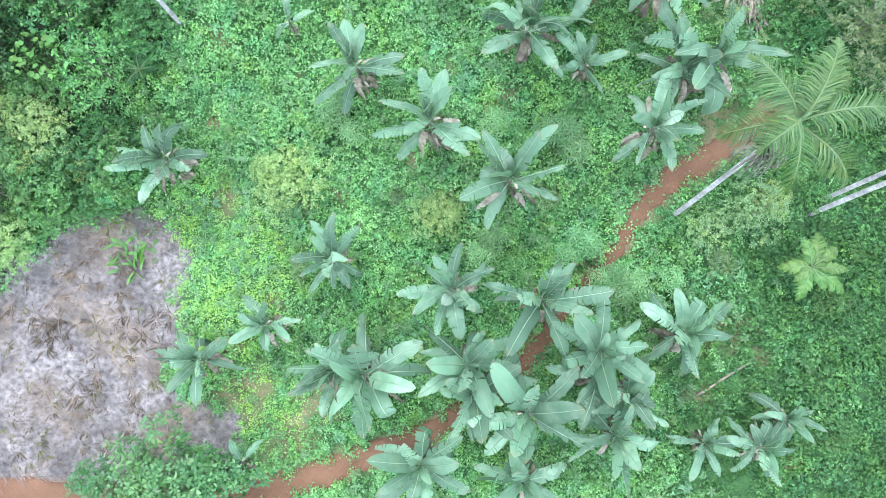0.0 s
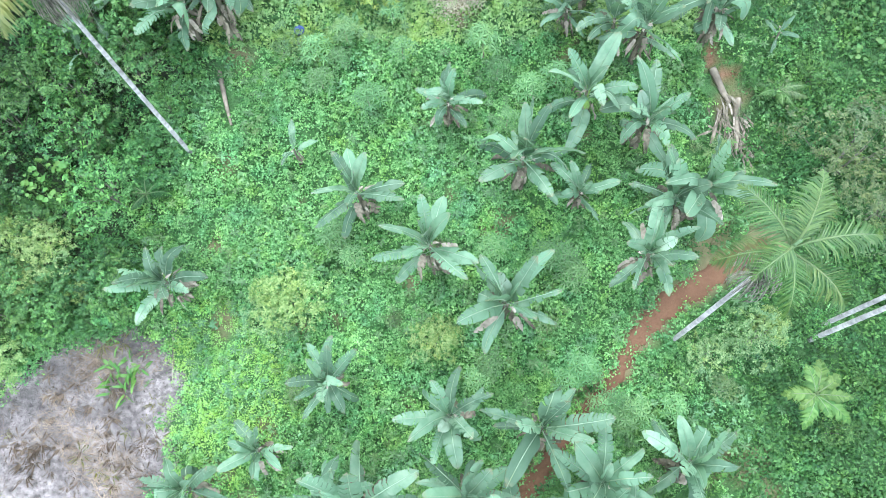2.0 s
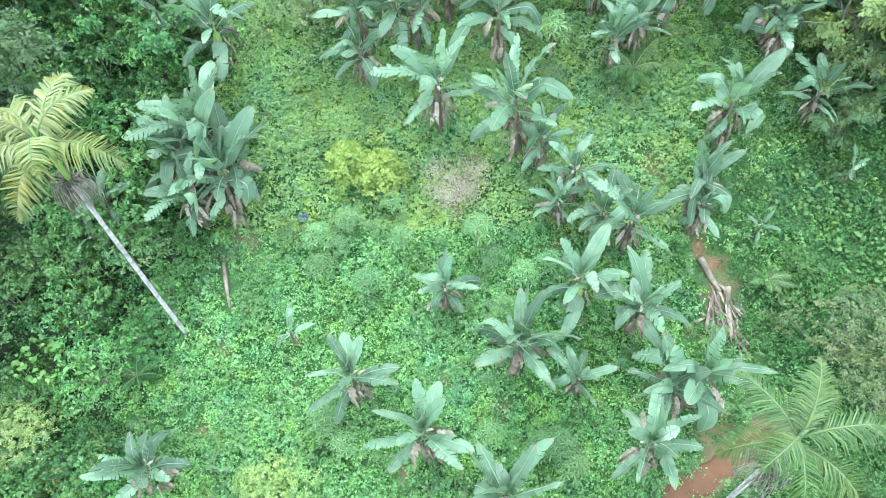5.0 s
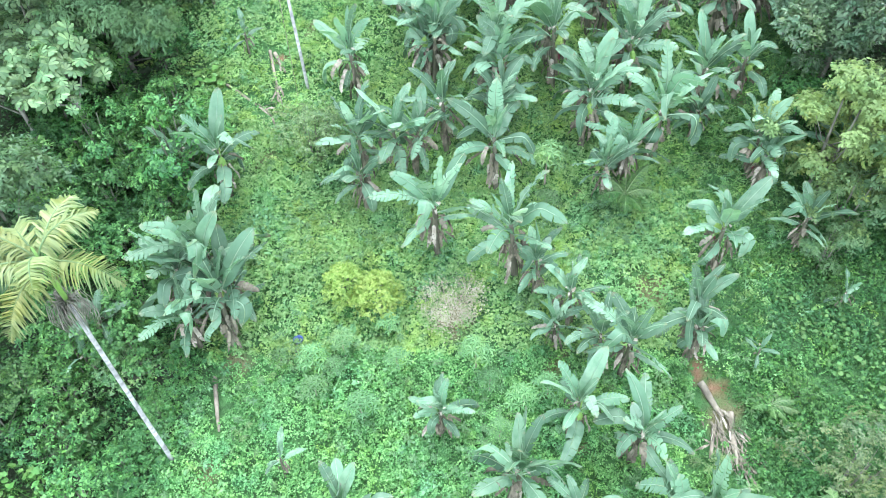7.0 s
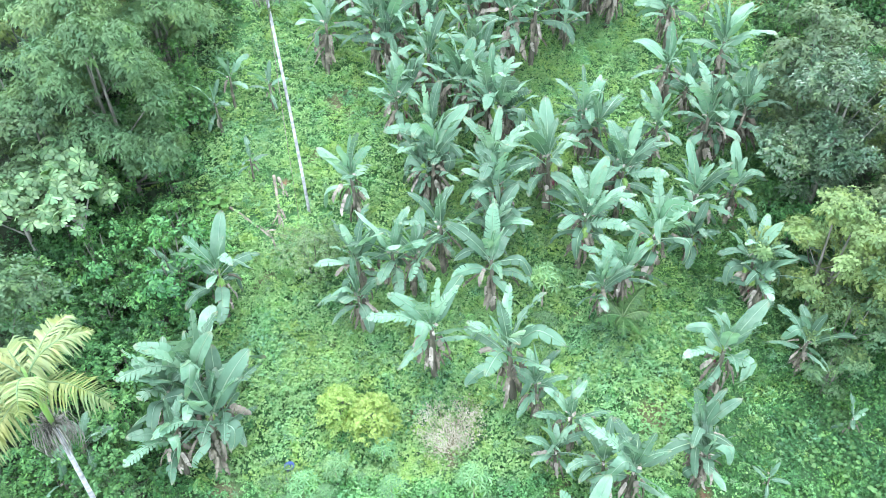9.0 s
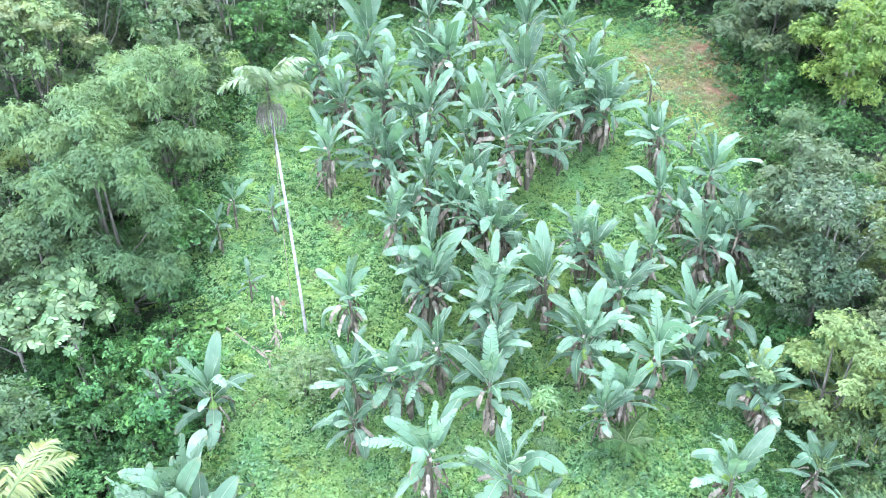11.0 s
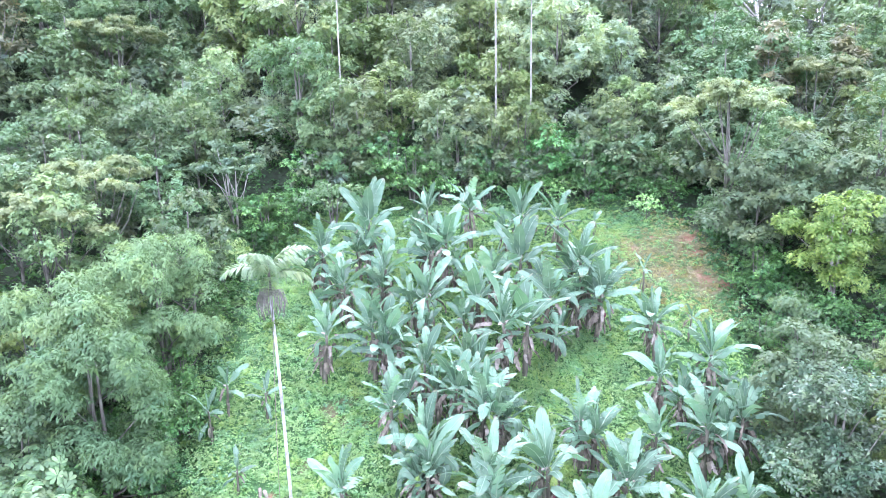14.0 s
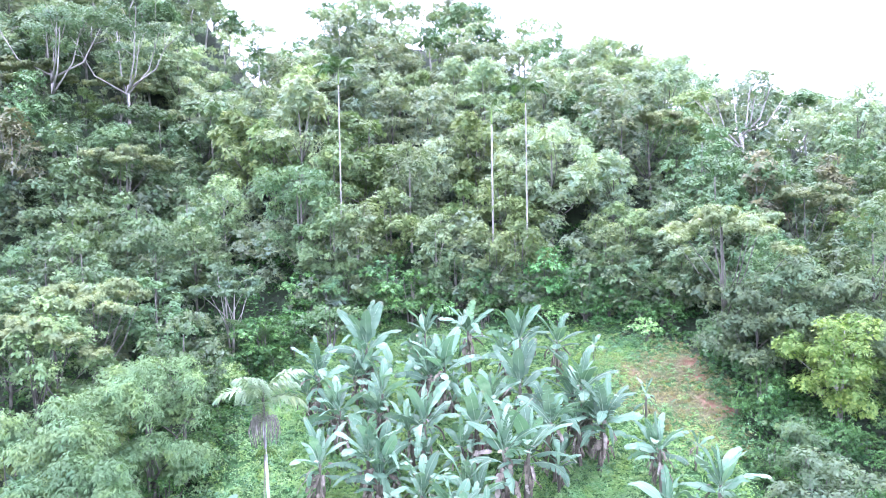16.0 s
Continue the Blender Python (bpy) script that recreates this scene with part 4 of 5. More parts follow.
# ---- trees and shrubs ----
def crown_points(rng, blobs, per):
    """Leaf places and outward directions on the upper shells of leafy clumps (centre, radius, flatness)."""
    P, O = [], []
    for c, r, flat in blobs:
        n = max(4, int(per * r * r / 9))
        d = unit(rng.normal(size=(n, 3)))
        d[:, 2] = np.where(d[:, 2] < -0.45, -d[:, 2], d[:, 2])
        tuft = np.array(c) + d * (r * rng.uniform(0.4, 1.1, n) ** 0.5)[:, None] * np.array([1, 1, flat])
        off = rng.normal(size=(n, 9, 3)) * np.array([1, 1, 0.6])
        P.append((tuft[:, None] + off * 0.16 * r).reshape(-1, 3))
        o = d[:, None] + np.array([0, 0, 0.85]) + off * 0.15
        O.append(o.reshape(-1, 3))
    return np.concatenate(P), np.concatenate(O)


def whorls(rng, blobs, per, leaf, slim, hang, fan=8, simple=True, filled=True):
    """Leaves in whorls at twig ends on the upper shells of leafy clumps (centre, radius, flatness)."""
    C, A = [], []
    for c, r, flat in blobs:
        n = max(4, int(per * r * r / 9))
        d = unit(rng.normal(size=(n, 3)))
        d[:, 2] = np.where(d[:, 2] < -0.3, -d[:, 2], d[:, 2])
        C.append(np.array(c) + d * (r * rng.uniform(0.35, 1.15, n) ** 0.5)[:, None] * np.array([1, 1, flat]))
        A.append(unit(d + np.array([0, 0, 0.7]) + 0.25 * rng.normal(size=(n, 3))))
    for c, r, flat in blobs if filled else ():
        n = max(3, int(per * r * r / 30))
        d = unit(rng.normal(size=(n, 3)) + (0, 0, 0.4))
        C.append(np.array(c) + d * 0.6 * r * np.array([1, 1, flat]))
        A.append(unit(d + np.array([0, 0, 1.2])))
    inner = sum(len(v) for v in C[len(blobs):])
    C, A = np.concatenate(C), np.concatenate(A)
    n = len(C)
    X = unit(np.cross(A, rng.normal(size=(n, 3))))
    Y = np.cross(A, X)
    t = (np.arange(fan) * 6.283 / fan)[None] + rng.normal(size=(n, fan)) * 0.3 + rng.uniform(0, 6.28, (n, 1))
    d = np.cos(t)[..., None] * X[:, None] + np.sin(t)[..., None] * Y[:, None] + (0.28 + 0.3 * rng.normal(size=(n, fan)))[..., None] * A[:, None]
    d[..., 2] -= 0.5 * hang
    d = unit(d)
    s = unit(np.cross(d, A[:, None] + 0 * d))
    L = leaf * rng.uniform(0.7, 1.35, (n, fan, 1)) * rng.uniform(0.75, 1.2, (n, 1, 1))
    L[n - inner:n] *= 1.45
    W = L * slim
    c = np.repeat(C[:, None], fan, 1) + d * 0.06 * L + rng.normal(size=(n, fan, 3)) * 0.12 * L
    tip = c + d * L
    tip[..., 2] -= 0.16 * L[..., 0]
    if simple:
        q = np.stack([c, c + d * 0.68 * L + s * W * 0.62, tip - s * W * 0.3], 2)
        return q.reshape(-1, 3, 3)
    q = np.stack([c, c + d * 0.5 * L + s * W * 0.5, tip, c + d * 0.5 * L - s * W * 0.5], 2)
    return q.reshape(-1, 4, 3)


def tree(name, seed, H, R, shape, leafmat, bark, leaf, slim, per, label, category="tree", hang=0.4, stems=1, simple=True):
    rng = np.random.default_rng(seed)
    top = thing(name, label, category)
    blobs, limbs, trunks = [], [], []
    if shape == "round":
        for i in range(30):
            d = unit(rng.normal(size=3)) * rng.uniform(0.45, 1.0)
            c = np.array([d[0] * R, d[1] * R, H * 0.56 + d[2] * H * 0.40]) if name == "tree" else np.array([d[0] * R, d[1] * R, H * 0.5 + d[2] * H * 0.46])
            blobs.append((c, R * rng.uniform(0.2, 0.42), 0.7))
    elif shape == "umbrella":
        for i in range(10):
            a, r = i * 2.4 + rng.normal() * 0.2, R * math.sqrt((i + 0.4) / 10)
            plate = np.array([math.cos(a) * r, math.sin(a) * r, H * 0.93 - 0.2 * H * (r / R) ** 2 + rng.uniform(-0.13, 0.05) * H])
            for k in range(6):
                t, q = k * 1.05 + rng.uniform(0, 0.5), R * rng.uniform(0.1, 0.24)
                blobs.append((plate + np.array([math.cos(t) * q, math.sin(t) * q, rng.uniform(-0.02, 0.03) * H - 0.1 * q]), R * rng.uniform(0.10, 0.17), 0.5))
    elif shape == "slender":
        for i in range(16):
            t = i / 15
            a = i * 2.4
            r = R * (0.35 + 0.5 * math.sin(math.pi * (0.15 + 0.8 * t)))
            blobs.append((np.array([math.cos(a) * r * 0.7, math.sin(a) * r * 0.7, H * (0.38 + 0.58 * t)]), R * rng.uniform(0.33, 0.5), 0.7))
    elif shape == "layered":
        for i in range(22):
            t = float(np.clip((i % 5) / 4 + rng.normal() * 0.14, 0, 1.05))
            a, r = i * 2.4 + t, R * (1.0 - 0.62 * t) * rng.uniform(0.35, 1)
            blobs.append((np.array([math.cos(a) * r, math.sin(a) * r, H * (0.42 + 0.52 * t)]), R * rng.uniform(0.22, 0.4), 0.62))
    elif shape == "dome":
        for i in range(22):
            a, t = i * 2.4, (i + 0.5) / 22
            r = math.sqrt(1 - (1 - t) ** 2)
            blobs.append((np.array([math.cos(a) * r * R * 0.8, math.sin(a) * r * R * 0.8, H * (0.3 + 0.55 * (1 - t))]), R * rng.uniform(0.24, 0.38), 0.85))
    else:
        for i in range(19):
            a, r = i * 2.4, R * rng.uniform(0.6, 1.0) * math.sqrt((i + 0.3) / 19)
            blobs.append((np.array([math.cos(a) * r, math.sin(a) * r, H * (0.78 - 0.38 * (r / R) ** 2) * rng.uniform(0.8, 1.08)]), R * rng.uniform(0.2, 0.42), 0.8))
    low = H * (0.12 if shape == "bush" else 0.36)
    tips = []
    for k in range(stems):
        a = 6.28 * k / stems
        off = np.array([math.cos(a), math.sin(a), 0]) * (0 if stems == 1 else R * 0.12)
        w = rng.normal(size=2) * 0.03 * H
        tr = [np.array([w[0] * t, w[1] * t, 0]) + off * (0.4 + t) + np.array([0, 0, -0.3 + (H * 0.8 + 0.3) * t]) for t in np.linspace(0, 1, 8)]
        rad = np.linspace(0.012 * H + 0.02, 0.004 * H, 8)
        trunks.append(tube(tr, rad, 8 if name == "tree" else 5))
        tips.append((tr, rad))
    for i, (c, r, fl) in enumerate(blobs[1::6] if shape == "umbrella" else blobs[::3]):
        tr, rad = tips[i % stems]
        j = int(np.clip((c[2] * 0.62) / (H * 0.8) * 7, 1, 6)) if shape != "umbrella" else 2 + i % 3
        s = tr[j]
        mid = (s + c) / 2 + np.array([0, 0, -0.04 * H]) + rng.normal(size=3) * 0.02 * H
        limbs.append(tube([s, mid, c], (rad[j] * 0.55, rad[j] * 0.36, rad[j] * 0.12), 5))
    if shape == "umbrella":
        for v in limbs:
            part("limb", mesh_of("limb", *v, [bark]), top)
        limbs = []
    part("trunk", mesh_of("trunk", *joined(trunks + limbs), [bark]), top)
    part("crown", quick_quads("crown", whorls(rng, blobs, per * (2.2 if shape == "umbrella" else 1.0), leaf * 1.02, slim * 0.95, hang, 8, simple, name == "tree" or shape == "dome"), leafmat), top)
    return top


TREES = {
    "round": tree("tree", 41, 9, 3.0, "round", M_TREE, M_BARK, 0.185, 0.55, 330, "broad-leaved forest tree with a dense rounded green crown"),
    "round_b": tree("tree", 42, 10, 3.2, "round", M_TREE_DARK, M_BARK, 0.21, 0.55, 250, "dark green broad-leaved forest tree on the hillside"),
    "pale": tree("tree", 43, 9, 2.7, "slender", M_TREE_PALE, M_PALEBARK, 0.20, 0.55, 350, "pale green forest tree with large leaves"),
    "umbrella": tree("tree", 44, 12, 4.6, "umbrella", M_TAWNY, M_BARK, 0.18, 0.5, 520, "spreading flat-topped tree with forked limbs"),
    "slender": tree("tree", 45, 12, 2.3, "slender", M_TREE, M_BARK, 0.21, 0.5, 310, "slender green forest tree with a narrow crown"),
    "layered": tree("tree", 46, 9, 3.8, "layered", M_TREE_DARK, M_BARK, 0.20, 0.5, 280, "layered dark green tree with spreading twigs"),
    "feathery": tree("tree", 47, 9, 3.0, "round", M_BAMBOO, M_BARK, 0.25, 0.26, 320, "feathery pale green tree with hanging narrow leaves", "tree", 1.1, 2),
    "yellow": tree("tree", 48, 7, 2.9, "round", M_LIMETREE, M_PALEBARK, 0.15, 0.55, 760, "yellow-green tree with a forked pale trunk", "tree", 0.4, 2),
    "fine_feathery": tree("tree", 47, 9, 3.0, "round", M_BAMBOO, M_BARK, 0.215, 0.24, 820, "feathery green tree with hanging narrow leaves", "tree", 1.1, 2),
    "fine_olive": tree("tree", 49, 6.5, 2.5, "round", M_EDGELEAF, M_BARK, 0.15, 0.55, 820, "fresh green tree with a dense crown at the plot's edge", "tree", 0.4, 2),
    "olive": tree("tree", 49, 6.5, 2.5, "round", M_OLIVE, M_BARK, 0.18, 0.52, 420, "olive-green tree with a dense crown at the plot's edge", "tree", 0.4, 2),
    "glossy": tree("tree", 50, 8, 2.8, "round", M_GLOSS, M_BARK, 0.18, 0.4, 820, "dark glossy blue-green tree at the plot's edge", "tree", 0.0, 2),
    "grey": tree("tree", 57, 8, 2.8, "round", M_GREY, M_BARK, 0.21, 0.52, 340, "grey-green small-leaved tree at the plot's edge"),
    "tier": tree("tree", 67, 7.5, 3.9, "layered", M_GREY, M_BARK, 0.21, 0.5, 400, "pale grey-green tree with drooping tiers of leaves"),
    "edge": tree("tree", 68, 6.5, 2.4, "umbrella", M_GREY, M_PALEBARK, 0.19, 0.5, 620, "grey-green tree with a slim pale forked trunk", "tree", 0.4, 2),
    "far": tree("tree", 61, 10, 3.3, "round", M_FAR_HAZED, M_BARK, 0.25, 0.58, 250, "green broad-leaved tree high on the wooded slope"),
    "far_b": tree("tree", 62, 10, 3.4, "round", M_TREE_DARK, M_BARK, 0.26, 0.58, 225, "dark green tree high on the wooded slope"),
    "far_c": tree("tree", 63, 11, 2.8, "slender", M_FAR_HAZED_PALE, M_BARK, 0.25, 0.58, 300, "green tree high on the wooded slope, leaves paled for haze"),
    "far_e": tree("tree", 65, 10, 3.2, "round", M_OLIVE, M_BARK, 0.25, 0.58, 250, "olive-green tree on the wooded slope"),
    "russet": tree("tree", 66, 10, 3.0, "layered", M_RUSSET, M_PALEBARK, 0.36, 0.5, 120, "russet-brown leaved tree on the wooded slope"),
    "far_d": tree("tree", 64, 11, 3.6, "layered", M_FAR_HAZED, M_BARK, 0.25, 0.52, 270, "light feathery tree high on the wooded slope, leaves paled for haze"),
}
SHRUBS = {
    "bush": tree("shrub", 51, 2.6, 1.5, "bush", M_SHRUB, M_BARK, 0.125, 0.58, 440, "dense green shrub at the wood's edge", "shrub", 0.3, 3),
    "bush_b": tree("shrub", 52, 2.2, 1.6, "bush", M_DARKWEED, M_BARK, 0.135, 0.6, 430, "dark leafy shrub at the wood's edge", "shrub", 0.3, 3),
    "bush_c": tree("shrub", 53, 2.4, 1.4, "bush", M_WEED, M_BARK, 0.14, 0.5, 340, "bright green shrub among the weeds", "shrub", 0.3, 3),
    "yellow": tree("shrub", 54, 2.2, 1.5, "bush", M_TREE_YELLOW, M_BARK, 0.10, 0.55, 1050, "yellow-green rounded shrub standing in the weeds", "shrub", 0.3, 3),
    "dome": tree("shrub", 69, 1.95, 0.85, "dome", M_DOME, M_BARK, 0.085, 0.6, 2000, "rounded yellow-green shrub with a dense crown among weeds", "shrub", 0.3, 3),
    "citrus": tree("shrub", 55, 3.0, 1.7, "bush", M_CITRUS, M_BARK, 0.17, 0.55, 520, "glossy dark green citrus shrub beside the footpath", "shrub", 0.3, 2),
    "grey": tree("shrub", 60, 3.0, 1.9, "bush", M_FINE, M_BARK, 0.09, 0.5, 1000, "grey-green small-leaved bushy tree beside the weeds", "shrub", 0.3, 3),
    "pale": tree("shrub", 56, 2.4, 1.5, "bush", M_PALESHRUB, M_BARK, 0.12, 0.5, 520, "pale green leafy shrub among the weeds", "shrub", 0.3, 3),
    "tall": tree("shrub", 58, 4.2, 1.9, "round", M_SHRUB, M_BARK, 0.17, 0.58, 340, "tall green shrub crowding the wood's edge", "shrub", 0.3, 3),
    "tall_b": tree("shrub", 59, 4.4, 1.9, "round", M_BAMBOO, M_BARK, 0.20, 0.42, 330, "tall pale shrub crowding the wood's edge", "shrub", 0.6, 3),
}


def grow(kinds, kind, x, y, size, group="", sink=0.15):
    s = (size * pick.uniform(0.94, 1.06), size * pick.uniform(0.94, 1.06), size)
    m = Matrix.Translation(stand(x, y, sink)) @ Matrix.Rotation(pick.uniform(0, 6.28), 4, "Z") @ Matrix.Diagonal((*s, 1))
    ob = copy_thing(kinds[kind], m)
    if group:
        ob["group"] = group
    return ob


# trees that stand out along the clearing
for kind, x, y, size in (("fine_feathery", -14.7, 27.2, 1.0), ("glossy", 15.2, 25.6, 1.0), ("fine_olive", 13.9, 20.9, 0.95), ("grey", 15.8, 29.0, 0.9),
                         ("yellow", 22.2, 39.4, 1.06), ("umbrella", 18.5, 46.5, 0.95), ("edge", -14.6, 47.6, 1.0), ("tier", 19.0, 43.0, 0.85), ("tier", 21.6, 44.6, 0.95), ("tier", 24.4, 42.6, 0.9), ("olive", 23.6, 41.0, 0.8), ("slender", 26.3, 42.8, 1.0), ("russet", 25.5, 57, 1.0), ("russet", 33, 60, 0.9), ("russet", -38, 62, 1.0), ("round", -20.9, 37.6, 1.0),
                         ("fine_feathery", -14.5, 34, 0.95), ("fine_feathery", -16.8, 30.5, 1.0), ("layered", 17.5, 34, 0.5),
                         ("round", -8.4, 53.0, 0.9), ("pale", -6.6, 53.4, 0.85), ("round", 3.4, 53.0, 0.75), ("olive", 5.6, 53.2, 1.0)):
    grow(TREES, kind, x, y, size, "forest trees")


def bare_tree(label, x, y, H, seed, leafy):
    """A pale forked tree with hardly any leaves."""
    rng = np.random.default_rng(seed)
    top = thing("tree", label, "tree", "forest trees")
    top.matrix_basis = Matrix.Translation(stand(x, y, 0.3))
    part("trunk", mesh_of("trunk", *tube([(0, 0, 0), (0.1, 0, H * 0.3), (0, 0.1, H * 0.6)], (0.2, 0.16, 0.12), 8), [M_PALEBARK]), top)
    P = []
    for i in range(7):
        a, r = i * 2.4 + rng.normal() * 0.3, rng.uniform(0.18, 0.34) * H
        e = np.array([math.cos(a) * r, math.sin(a) * r, H * rng.uniform(0.82, 1.05)])
        b = np.array([0, 0.05, H * rng.uniform(0.45, 0.6)])
        m = (b + e) / 2 + (0.12 * r * math.cos(a), 0.12 * r * math.sin(a), -0.06 * H)
        limb = part("limb", mesh_of("limb", *tube([b, m, e], (0.1, 0.07, 0.025), 6), [M_PALEBARK]), top)
        for k in range(3):
            t = e + rng.normal(size=3) * 0.09 * H
            part("twig", mesh_of("twig", *tube([(m + e) / 2, (e + t) / 2 + (0, 0, 0.1), t], (0.035, 0.025, 0.01), 4), [M_PALEBARK]), limb)
            P.append((t, 0.07 * H * leafy, 0.6))
    p, o = crown_points(rng, P, 330)
    L = 0.26 * rng.uniform(0.6, 1.3, len(p))
    part("crown", quick_quads("crown", leaf_quads(rng, p, o, L, L * 0.5, 0.4, 0.18, 0.6, True), M_GREY), top, "thin scattered leaves")


bare_tree("nearly bare pale forked tree above the canopy", 30.5, 72, 12.5, 1, 0.35)
bare_tree("pale-limbed spreading tree above the canopy", -38.5, 70, 15.0, 2, 1.1)
bare_tree("pale-limbed spreading tree above the canopy", -32.3, 73, 15.5, 3, 1.1)

# shrubs in the clearing
for kind, x, y, size in (("yellow", -6.5, 5.9, 0.95), ("bush_c", -5.6, 6.0, 0.7), ("pale", -7.2, 5.2, 0.7), ("yellow", -1.4, 4.6, 0.65), ("dome", -4.4, 17.1, 1.08), ("dome", -3.25, 16.8, 1.12), ("yellow", -16.6, 3.9, 0.95), ("citrus", -10.6, -4.3, 1.15), ("citrus", -9.4, -4.5, 0.95), ("citrus", -11.8, -4.7, 0.7),
                         ("citrus", -13.8, -4.6, 0.6), ("pale", 9.2, 4.5, 0.8), ("yellow", 9.9, 5.0, 0.5), ("pale", 7.7, 4.0, 0.6), ("grey", -6.2, 23.3, 0.92), ("pale", -5.6, 23.6, 0.9), ("yellow", -15.0, 7.7, 0.85), ("yellow", -15.9, 6.8, 0.75), ("yellow", -14.1, 6.5, 0.6), ("yellow", -16.4, 8.3, 0.7), ("bush", -15.6, 13.3, 1.0), ("bush", -14.1, 13.2, 1.0), ("bush", -16.2, 12.0, 0.9), ("tall", -14.6, 22.4, 0.9), ("tall", -16.6, 21.0, 0.95), ("bush", -14.0, 20.6, 1.1), ("bush", -15.6, 20.0, 1.0), ("bush", -13.6, 24.0, 1.0), ("pale", -8.0, 48.3, 1.75), ("yellow", -14.0, 42.6, 1.3), ("bush_c", 14.0, 48.6, 0.9), ("bush", -11.8, 48.9, 1.0), ("bush", -10.6, 49.6, 1.1), ("bush_b", -13.6, 49.2, 1.0), ("bush", -11.4, 45.8, 0.7), ("bush_b", -13.6, 45.4, 0.9), ("bush_b", 18.3, 40.3, 0.8), ("bush_b", 19.1, 37.4, 1.05), ("bush_b", 20.2, 38.9, 1.0), ("bush_b", 18.7, 38.8, 0.9), ("bush_b", 20.9, 37.1, 1.1), ("bush_b", 19.8, 41.0, 0.9), ("bush_b", 18.0, 36.4, 0.9), ("bush_b", 14.3, 24.6, 1.0), ("bush", 15.2, 23.4, 1.1), ("bush_b", 13.9, 26.2, 0.7), ("bush", 14.4, 19.6, 0.9), ("bush_b", 15.5, 27.2, 1.0), ("bush_c", -4.2, 4.2, 0.6), ("grey", 12.6, 10.2, 1.15), ("grey", 13.6, 8.6, 0.9), ("pale", -6.1, 14.8, 0.5)):
    grow(SHRUBS, kind, x, y, size, "shrubs")

# low bushes scattered through the weeds
for k in range(46):
    x, y = pick.uniform(-9, 10.5), pick.uniform(-4, 30)
    if float(trail_distance(x, y)) > 0.9 and float(dry_field(x, y)) < 0.05 and float(clearing(x, y)) > 0.5:
        grow(SHRUBS, pick.choice(("bush_c", "bush_c", "pale", "grey", "bush")), x, y, pick.uniform(0.14, 0.34), "low bushes among the weeds", 0.08)
# the woods
placed = [(-14.7, 27.2), (-15.7, 23.4), (14.9, 25.4), (13.8, 20.8), (15.6, 28.8), (22.2, 39.5), (18.5, 38), (18.5, 47), (-14.6, 47.6), (19.0, 43.0), (21.6, 44.6), (24.4, 42.6), (20, 39.5), (-14.5, 34), (-16.8, 30.5), (17.5, 34), (-8.4, 53), (-6.6, 53.4), (3.4, 53), (5.6, 53.2)]
woods = np.random.default_rng(77)
tries = 0
while len(placed) < 262 and tries < 14000:
    tries += 1
    y = woods.uniform(10, 86)
    x = woods.uniform(-0.74 * y - 13, 0.70 * y + 11)
    c = float(clearing(x, y))
    if y < 50 and (c > -2.5 or (x > 0 and y < 18) or (x < 0 and y < 26 and x > -15.5) or (x < 0 and y < 16)):
        continue
    if (50 <= y < 52) or (17 < x < 26 and 32 < y < 39.5):
        continue
    gap = 2.6 + 0.012 * y
    if any((x - a) ** 2 + (y - b) ** 2 < gap * gap for a, b in placed):
        continue
    placed.append((x, y))
    if (x > 17 or x < -0.36 * y) and y < 76:
        kind = woods.choice(["round_b", "layered", "umbrella", "far_b", "olive"], p=[0.42, 0.26, 0.1, 0.12, 0.1])
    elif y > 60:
        # higher trees mostly take the leaf colours paled for haze
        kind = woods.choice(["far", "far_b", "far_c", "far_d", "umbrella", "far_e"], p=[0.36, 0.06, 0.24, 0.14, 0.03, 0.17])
    else:
        kind = woods.choice(["round", "round_b", "pale", "slender", "layered", "feathery", "olive", "grey"], p=[0.28, 0.04, 0.22, 0.10, 0.03, 0.09, 0.20, 0.04])
    size = woods.uniform(0.6, 1.1) * (0.85 if y < 55 else 1.12)
    grow(TREES, kind, x, y, size, "forest trees")
# walls of shrubs along the wood's edge and low trees between the trunks uphill
for k in range(26):
    x = -10 + k * 1.15 + woods.normal() * 0.4
    grow(SHRUBS, woods.choice(["tall", "tall_b", "bush"]), x, 51.2 + woods.uniform(0, 1.6), woods.uniform(0.7, 1.25), "shrubs at the wood's edge")
for k in range(24):
    y = 16 + k * 1.45
    grow(SHRUBS, woods.choice(["tall", "tall", "bush", "bush_b"]), float(np.interp(y, EDGE_Y, WEST_X)) - woods.uniform(1.4, 2.8), y, woods.uniform(0.55, 1.0), "shrubs at the wood's edge")
    y = 18 + k * 1.3
    grow(SHRUBS, woods.choice(["tall", "tall_b", "bush", "bush_b"]), float(np.interp(y, EDGE_Y, EAST_X)) + woods.uniform(1.4, 2.8), y, woods.uniform(0.5, 0.95), "shrubs at the wood's edge")
for k in range(30):
    grow(SHRUBS, woods.choice(["bush", "bush_b", "bush", "bush_c"]), woods.uniform(-10, 17), 50.4 + woods.uniform(0, 1.0), woods.uniform(0.5, 0.95), "shrubs at the wood's edge")
for k in range(16):
    grow(SHRUBS, woods.choice(["bush", "bush_b", "bush"]), woods.uniform(18.5, 27), woods.uniform(30, 38), woods.uniform(0.7, 1.15), "shrubs at the wood's edge")
for k in range(42):
    y = woods.uniform(15, 33)
    x = float(np.interp(y, EDGE_Y, WEST_X)) - woods.uniform(0.6, 7.0)
    grow(SHRUBS, woods.choice(["bush", "bush_b", "bush", "tall", "bush_b"]), x, y, woods.uniform(0.6, 1.2), "shrubs at the wood's edge")
under = {"M_TREE": [], "M_BAMBOO": []}
